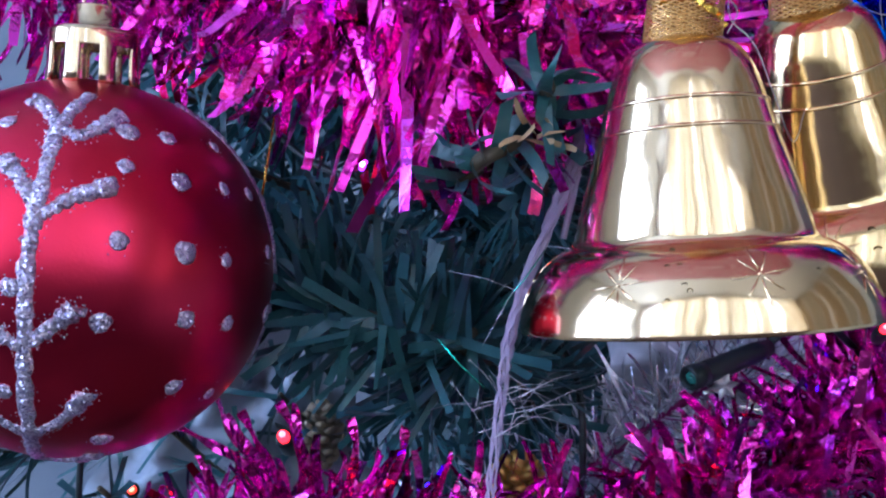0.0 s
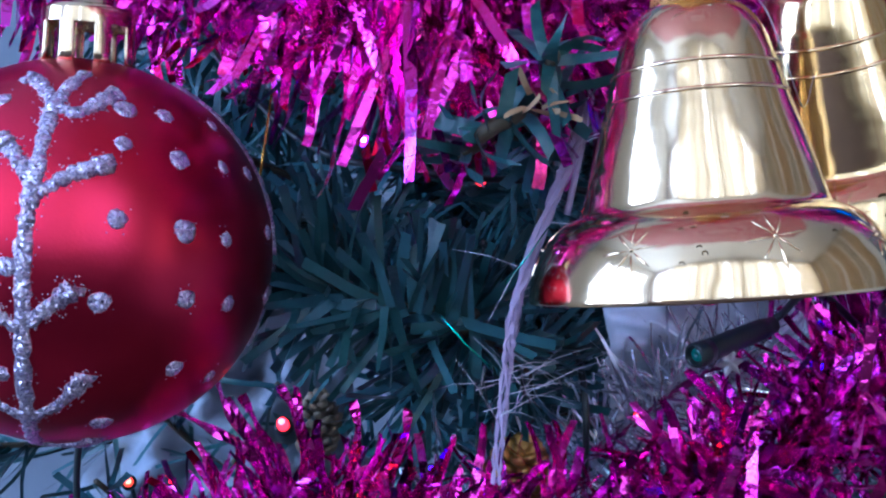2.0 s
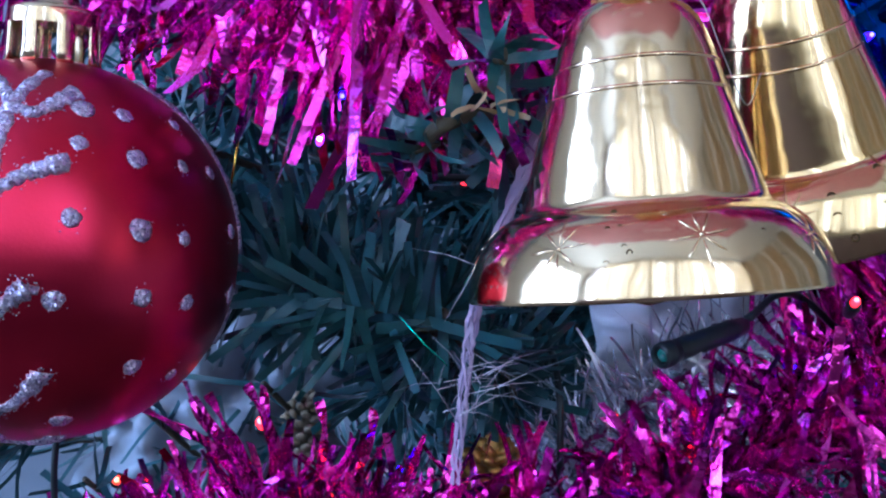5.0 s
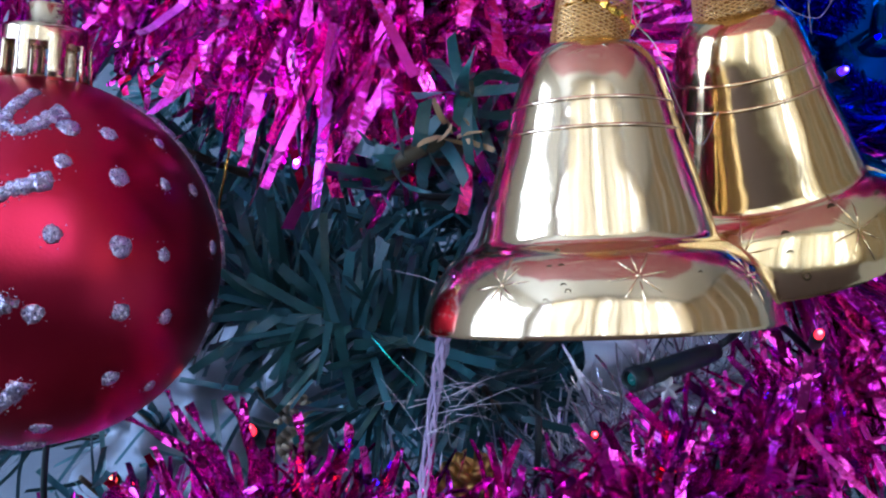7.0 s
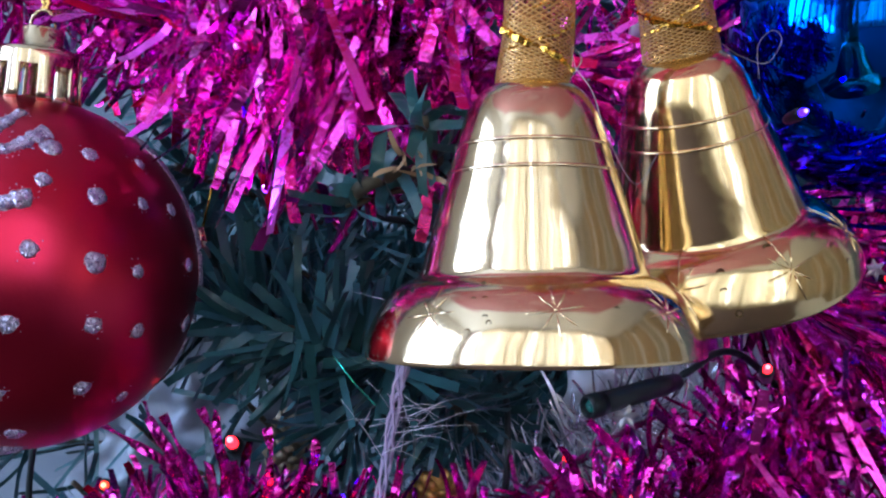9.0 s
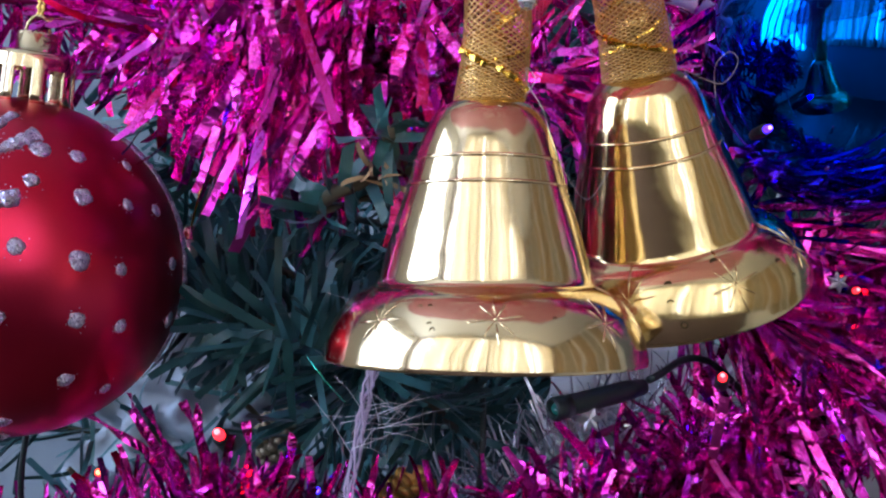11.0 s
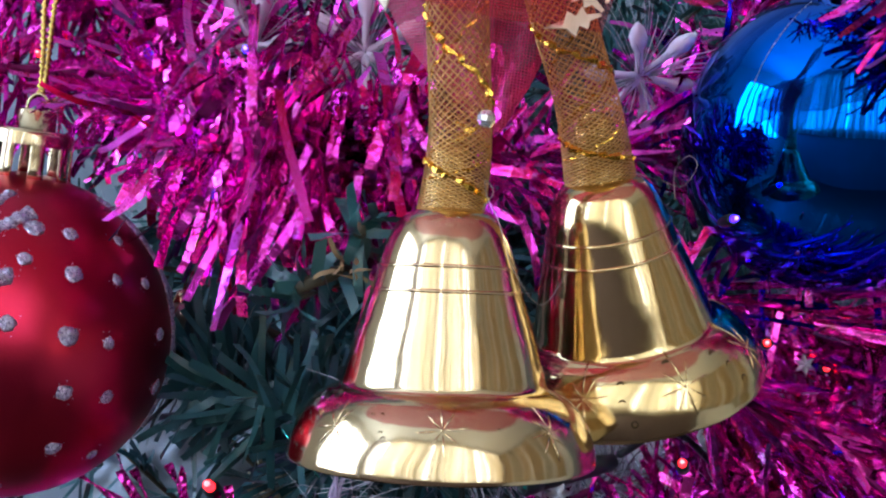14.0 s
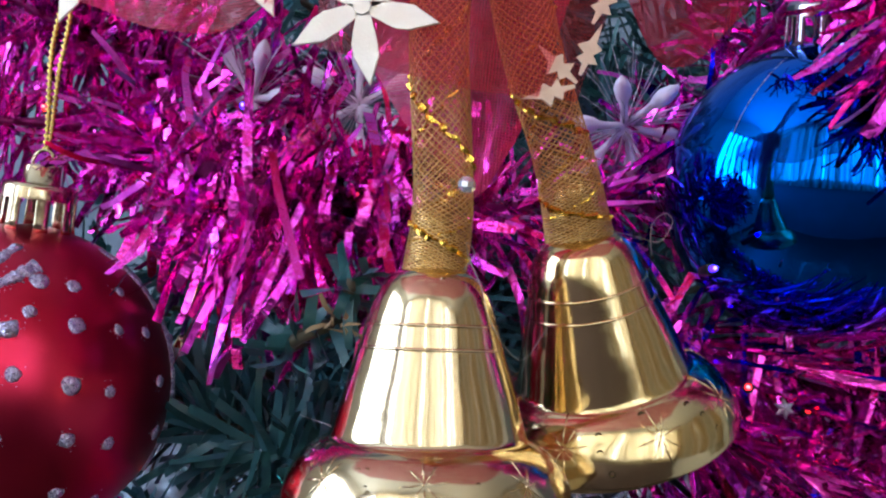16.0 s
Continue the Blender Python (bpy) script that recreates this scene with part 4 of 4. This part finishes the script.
SPRIG = [(0.0, -0.0003), (0.0025, -0.0006), (0.0030, -0.0022), (0.0044, -0.0008), (0.0058, -0.0020), (0.0066, -0.0006), (0.0105, 0.0), (0.0066, 0.0010), (0.0052, 0.0028), (0.0042, 0.0010), (0.0028, 0.0020), (0.0022, 0.0006), (0.0, 0.0003)]
for x, z, spin in ((0.0510, 1.2595, 198), (0.0512, 1.2600, 140), (0.0515, 1.2612, 72), (0.0526, 1.2690, 66)):
    flat_shape(SPRIG, 0.0003, TANFOIL, "holly_leaf", facing(x, 0.1035, z, spin) @ Matrix.Scale(0.8, 4), "cream foil holly leaf")
for x, z, spin in ((-0.034, 1.277, 250), (-0.036, 1.283, 200), (-0.006, 1.280, 300), (-0.008, 1.286, 20)):
    flat_shape(PETAL, 0.0003, CREAMFOIL, "petal", facing(x, 0.117, z, spin), "cream foil flower petal")

stone = ball(0.00140, 5, 9)
part("rhinestone", mesh_of("rhinestone", *stone, STONE, smooth=False), bow, "small clear faceted stone", Matrix.Translation(Vector((0.0366, 0.1030, 1.2434)) - KNOT))


# ---- fairy lights ----
def fairy_light(at, direction, mat, label, length=0.011, size=1.0, cupped=False):
    lamp = thing("fairy_light", Matrix.Translation(at) @ turn_to(direction) @ Matrix.Scale(size, 4), label, "fairy light", "fairy lights")
    prof = [(0.0002, -length), (0.0016, -length), (0.0021, -length * 0.8), (0.0022, -0.002), (0.0019, -0.0004), (0.0014, -0.0004), (0.0002, -0.0006)]
    part("holder", mesh_of("holder", *lathe(prof, 16), WIRE), lamp, "dark green plastic holder")
    if cupped:
        lip = [(0.0013, -0.0010), (0.0022, -0.0030), (0.0024, -0.0012), (0.0024, 0.0006), (0.0021, 0.0011), (0.0017, 0.0010), (0.0015, 0.0002), (0.0013, -0.0010)]
        part("lip", mesh_of("lip", *lathe(lip, 20), WIRE), lamp, "thick dark rim of the holder")
        bulb = lathe([(0.0014, -0.0008), (0.0014, 0.0002), (0.0010, 0.0006), (0.0004, 0.0003), (0.0001, 0.0001)], 7)
    else:
        bulb = lathe([(0.0013, -0.0006), (0.0013, 0.0012), (0.0011, 0.0022), (0.0006, 0.0028), (0.0001, 0.0030)], 14)
    part("bulb", mesh_of("bulb", *bulb, mat[0]), lamp)
    if mat[1]:
        part("glowing_tip", mesh_of("glowing_tip", *moved(ball(0.00075, 8, 12), Matrix.Translation((0, 0, 0.0027))), mat[1]), lamp, "bright glowing bulb tip")
    return lamp


for at, d, mat, label in (((0.0117, 0.2560, 1.2166), (0.2, -1, 0.2), LEDRED, "lit red fairy light among green needles"),
                          ((-0.0369, 0.2254, 1.1547), (0.0, -1, 0.5), LEDRED, "lit red fairy light above the lower tinsel"),
                          ((-0.0919, 0.2800, 1.1265), (0.3, -1, 0.3), LEDORANGE, "lit orange-red fairy light low in the tinsel"),
                          ((0.0470, 0.214, 1.1600), (0.0, -1, 0.3), LEDRED, "lit red fairy light below the bell rim"),
                          ((0.0752, 0.1467, 1.1912), (-0.2, -1, 0.4), LEDRED, "lit red fairy light in magenta tinsel"),
                          ((0.0945, 0.178, 1.2130), (-0.2, -1, 0.1), LEDRED, "lit red fairy light below the blue bauble"),
                          ((-0.0050, 0.163, 1.2560), (0.1, -1, 0.1), LEDRED, "lit red fairy light inside magenta tinsel"),
                          ((-0.0200, 0.165, 1.2620), (0.1, -1, 0.1), LEDBLUE, "lit blue fairy light inside magenta tinsel"),
                          ((0.0080, 0.176, 1.2290), (0.1, -1, -0.3), LEDBLUE, "lit blue fairy light under magenta tinsel"),
                          ((-0.0110, 0.168, 1.2270), (0.1, -1, -0.3), LEDBLUE, "lit blue fairy light under the tinsel fringe"),
                          ((0.0820, 0.1610, 1.2370), (0.2, -1, 0.1), LEDBLUE, "lit blue fairy light beside the blue bauble"),
                          ((0.1050, 0.172, 1.1800), (0.2, -1, 0.1), LEDBLUE, "lit violet-blue fairy light in magenta tinsel")):
    fairy_light(at, d, mat, label, size=0.55 if at[1] < 0.22 else 1.1)
# Red and blue bulbs here are added sources that cast glints on the foil.
for at, mat, hue in (((-0.0112, 0.1420, 1.2158), LEDVIOLET, "violet"), ((-0.030, 0.168, 1.2350), LEDRED, "red"), ((0.012, 0.170, 1.2420), LEDRED, "red"), ((-0.046, 0.180, 1.2560), LEDBLUE, "blue"), ((0.026, 0.180, 1.2600), LEDBLUE, "blue"),
                     ((-0.075, 0.182, 1.2600), LEDRED, "red"), ((0.000, 0.176, 1.1560), LEDBLUE, "blue"), ((0.058, 0.180, 1.1600), LEDRED, "red"), ((0.078, 0.182, 1.1760), LEDBLUE, "blue"),
                     ((0.100, 0.184, 1.1880), LEDRED, "red"), ((0.112, 0.196, 1.2080), LEDRED, "red"), ((0.088, 0.198, 1.2240), LEDBLUE, "blue"), ((-0.014, 0.178, 1.1500), LEDRED, "red"), ((0.078, 0.192, 1.2700), LEDRED, "red")):
    fairy_light(at, (0.1, -1, 0.25), mat, "lit %s fairy light deep in the tinsel" % hue, size=0.5)
fairy_light((0.0478, 0.163, 1.1803), (-0.78, -0.55, -0.20), (material("unlit_green_bulb", (0.02, 0.16, 0.12), 0.15, scale=100, coat=0.5), None), "unlit green fairy light in a dark holder", 0.022, cupped=True)

for label, pts in (("dark green fairy light cable behind the bells", [(0.0665, 0.177, 1.186), (0.080, 0.19, 1.190), (0.105, 0.2, 1.175), (0.14, 0.22, 1.19)]),
                   ("dark green fairy light cable hanging down", [(0.010, 0.20, 1.20), (0.028, 0.21, 1.182), (0.033, 0.20, 1.165), (0.032, 0.2, 1.12)]),
                   ("dark green fairy light cable below the red bauble", [(-0.0850, 0.21, 1.190), (-0.0790, 0.205, 1.165), (-0.0795, 0.205, 1.14), (-0.076, 0.21, 1.10)]),
                   ("dark green fairy light cable across the branches", [(-0.06, 0.23, 1.25), (-0.03, 0.21, 1.222), (0.0, 0.19, 1.214), (0.03, 0.2, 1.212), (0.06, 0.21, 1.20)])):
    tagged(new("light_cable", mesh_of("light_cable", *tube(spline(pts, 10), 0.0008, 8), WIRE)), label, "cable", "light cables")


# ---- frosted lilac strand ----
strand = thing("icicle_strand", pose(0.0224, 0.150, 1.2148), "pale lilac frosted plastic icicle with clear filaments", "icicle")
O = Vector((0.0224, 0.150, 1.2148))
main = [Vector(p) - O for p in ((0.0262, 0.150, 1.2300), (0.0232, 0.150, 1.2160), (0.0170, 0.150, 1.2000), (0.0136, 0.150, 1.1880), (0.0122, 0.149, 1.1760), (0.0108, 0.149, 1.1600))]
q = random.Random(77)
pts = spline(main, 12)
for k in range(4):
    wave = [p + Vector((math.sin(i * 0.33 + k * 1.7), math.cos(i * 0.27 + k * 2.1), 0)) * 0.00075 + Vector((q.uniform(-1, 1), q.uniform(-1, 1), 0)) * 0.00018 for i, p in enumerate(pts)]
    part("stem", mesh_of("stem", *tube(wave, [(0.00062 - 0.0004 * (i / len(pts)) ** 2) * q.uniform(0.6, 1.3) for i in range(len(pts))], 5), LILAC, smooth=False), strand)
side = spline([Vector(p) - O for p in ((0.0262, 0.151, 1.2250), (0.0240, 0.151, 1.2130), (0.0225, 0.152, 1.2050))], 8)
part("stem", mesh_of("stem", *tube(side, 0.0006, 6), LILAC), strand)
hairs = []
for _ in range(36):
    p = pts[q.randrange(8, len(pts))] if q.random() < 0.4 else Vector((0.0125, 0.149, 1.1765)) - O + Vector((q.uniform(-1, 1), q.uniform(-1, 1), q.uniform(-1, 1))) * 0.005
    d = Vector((q.uniform(-0.3, 1.6), q.uniform(-0.4, 0.9), q.gauss(0.1, 0.25))).normalized()
    ln = q.uniform(0.006, 0.018)
    hairs.append(tube([p, p + d * ln * 0.5 + Vector((0, 0, 0.0006)), p + d * ln], [0.00010, 0.00008, 0.00004], 4))
for hair in hairs:
    part("filament", mesh_of("filament", *hair, CLEARHAIR), strand)
for a, b in (((0.0015, 0.146, 1.1880), (0.0095, 0.146, 1.1800)), ((0.0120, 0.147, 1.1935), (0.0190, 0.147, 1.2030))):
    part("foil_filament", mesh_of("foil_filament", *tube([Vector(a) - O, Vector(a).lerp(Vector(b), 0.5) - O + Vector((0, 0, -0.0004)), Vector(b) - O], 0.00016, 4), GREENFOIL), strand, "green iridescent filament")


# ---- cone shapes standing for gold ribbons and a beige blur, and beads ----
def gold_cone(at, axis, length, label, paint):
    c = thing("pine_cone", Matrix.Translation(at) @ turn_to(axis), label, "pine cone", "gold cones")
    part("core", mesh_of("core", *lathe([(0.0003, 0), (length * 0.16, length * 0.1), (length * 0.2, length * 0.4), (length * 0.1, length * 0.9), (0.0003, length)], 14), paint), c)
    v, f = ball(0.0022, 6, 8, 0.5)
    scale_mesh = mesh_of("scale", [(x, y * 0.8, z + 0.3 * abs(x)) for x, y, z in v], f, paint)
    for k in range(70):
        t = (k + 0.5) / 70
        a = k * 2.39996
        r = length * 0.30 * math.sin(math.pi * min(1, 0.12 + t * 0.86)) ** 0.7
        part("scale", scale_mesh, c, m=Matrix.Translation((r * math.cos(a), r * math.sin(a), length * t)) @ Matrix.Rotation(a, 4, "Z") @ Matrix.Rotation(-0.7, 4, "Y"))
    return c


gold_cone((0.0165, 0.200, 1.1430), (0.1, -0.5, 0.6), 0.020, "small gold cone shape standing for leaf-like gold ribbons in the tinsel", CONEGOLD)
gold_cone((-0.0375, 0.292, 1.1330), (0.1, -0.4, 0.8), 0.022, "dull cone shape standing for a blurred beige thing behind the branch", CONEDULL)


# ---- clear bead drop ----
drop = thing("glass_drop", pose(-0.0371, 0.190, 1.2030), "small clear glass bead drop with gold cap", "bead")
part("bead", mesh_of("bead", *ball(0.0032, 16, 24, 1.25), material("smoky_clear_glass", (0.75, 0.70, 0.62), 0.05, 0.6, scale=60)), drop)
part("bead_cap", mesh_of("bead_cap", *lathe([(0.0005, 0.0062), (0.0014, 0.0058), (0.0020, 0.0042), (0.0024, 0.0030)], 16), CAPGOLD), drop)
part("bead_wire", mesh_of("bead_wire", *tube([(0, 0, 0.006), (0.001, 0.002, 0.016), (0.002, 0.006, 0.03)], 0.0003, 5), LUREX), drop)


# ---- frosted snowflake pick ----
pick = thing("snowflake_pick", pose(0.0640, 0.203, 1.2715, 38, 14, 40), "frosted white plastic snowflake pick with lobed arms", "snowflake")
for k in range(6):
    a = radians(20 + 60 * k)
    d = Vector((math.cos(a), -0.15, math.sin(a)))
    ln = 0.016
    part("arm", mesh_of("arm", *tube([d * ln * t for t in (0, 0.25, 0.5, 0.62, 0.75, 0.9, 1.0)], [0.0012, 0.0009, 0.0010, 0.0019, 0.0022, 0.0015, 0.0004], 10), WHITEPLASTIC), pick)
hairs = []
for _ in range(60):
    d = Vector((q.uniform(-1, 1), q.uniform(-0.5, 0.4), q.uniform(-1, 1))).normalized()
    hairs.append(tube([d * 0.002, d * 0.012 + Vector((0, 0, 0.001)), d * q.uniform(0.016, 0.026)], [0.00014, 0.0001, 0.00005], 4))
for hair in hairs:
    part("filament", mesh_of("filament", *hair, CLEARHAIR), pick)


copy_thing(pick, pose(-0.0285, 0.196, 1.2690, 10, 20, -30))
copy_thing(pick, pose(-0.0005, 0.192, 1.2690, -8, -15, 20))


# ---- silver star sequins caught in the tinsel ----
def star_sequin(at, size, spin, label):
    n = 12
    ring = [(size * (1 if k % 2 == 0 else 0.5) * math.cos(2 * math.pi * k / n), size * (1 if k % 2 == 0 else 0.5) * math.sin(2 * math.pi * k / n)) for k in range(n)]
    v = [(x, y, 0) for x, y in ring] + [(x * 0.9, y * 0.9, 0.0004) for x, y in ring] + [(0, 0, 0.0008)]
    f = [tuple(range(n))[::-1]] + [(k, (k + 1) % n, n + (k + 1) % n, n + k) for k in range(n)] + [(n + k, n + (k + 1) % n, 2 * n) for k in range(n)]
    ob = new("star_sequin", mesh_of("star_sequin", v, f, SEQUIN, smooth=False))
    ob.matrix_basis = Matrix.Translation(at) @ Matrix.Rotation(radians(80), 4, "X") @ Matrix.Rotation(radians(spin), 4, "Z")
    return tagged(ob, label, "sequin", "star sequins")


star_sequin((0.0544, 0.166, 1.1785), 0.0030, 12, "small silver star sequin under the bell")
star_sequin((0.1020, 0.176, 1.2095), 0.0024, 40, "small silver star sequin on long tinsel strands")


# ---- added crumpled sheets that stand for the blurred bright background ----
def background_sheet(at, w, h, seed, label, mat):
    n = 26
    v, f = [], []
    for j in range(n):
        for i in range(n):
            x, z = (i / (n - 1) - 0.5) * w, (j / (n - 1) - 0.5) * h
            edge = 1 + 0.25 * noise.noise(Vector((x * 60, z * 60, seed)))
            p = Vector((x * 70, z * 70, seed * 3.1))
            v.append((x * edge, 0.014 * noise.noise(p) + 0.006 * noise.noise(p * 2.7), z * edge))
    for j in range(n - 1):
        for i in range(n - 1):
            a = j * n + i
            f.append((a, a + 1, a + n + 1, a + n))
    ob = new("backdrop_sheet", mesh_of("backdrop_sheet", v, f, mat))
    ob.modifiers.new("thickness", "SOLIDIFY").thickness = 0.0003
    ob.matrix_basis = Matrix.Translation(at)
    return tagged(ob, label, "film", "crumpled films")


background_sheet((-0.066, 0.300, 1.142), 0.085, 0.075, 1.3, "crumpled grey sheet added for the blotchy background behind the branches", BACKGREY)
background_sheet((0.082, 0.264, 1.165), 0.068, 0.042, 4.7, "crumpled white sheet added for the bright background behind the lower tinsel", BACKWHITE)
background_sheet((0.130, 0.240, 1.178), 0.05, 0.05, 8.1, "crumpled white sheet added for the bright gaps behind the long tinsel strands", BACKWHITE)


# ---- glue threads on the bells ----
def glue_thread(points, label):
    return tagged(new("glue_thread", mesh_of("glue_thread", *tube(spline(points, 10), 0.00006, 5), GLUE)), label, "thread", "glue threads")


glue_thread([A_TOP + Vector((0.005, -0.003, 0.0006)), (0.0385, 0.1065, 1.2335), (0.0372, 0.1060, 1.2350), (0.0378, 0.1065, 1.2325), (0.0400, 0.1040, 1.2290), (0.0425, 0.1040, 1.2230), (0.0470, 0.110, 1.2180), (0.0505, 0.116, 1.2230)], "thin clear glue thread strung from bell to bell")
glue_thread([B_TOP + Vector((0.005, -0.004, 0.001)), (0.0640, 0.130, 1.2400), (0.0680, 0.131, 1.2395), (0.0700, 0.131, 1.2430), (0.0685, 0.131, 1.2445), (0.0665, 0.131, 1.2420), (0.0670, 0.131, 1.2370)], "thin looped glue thread on the tilted bell")
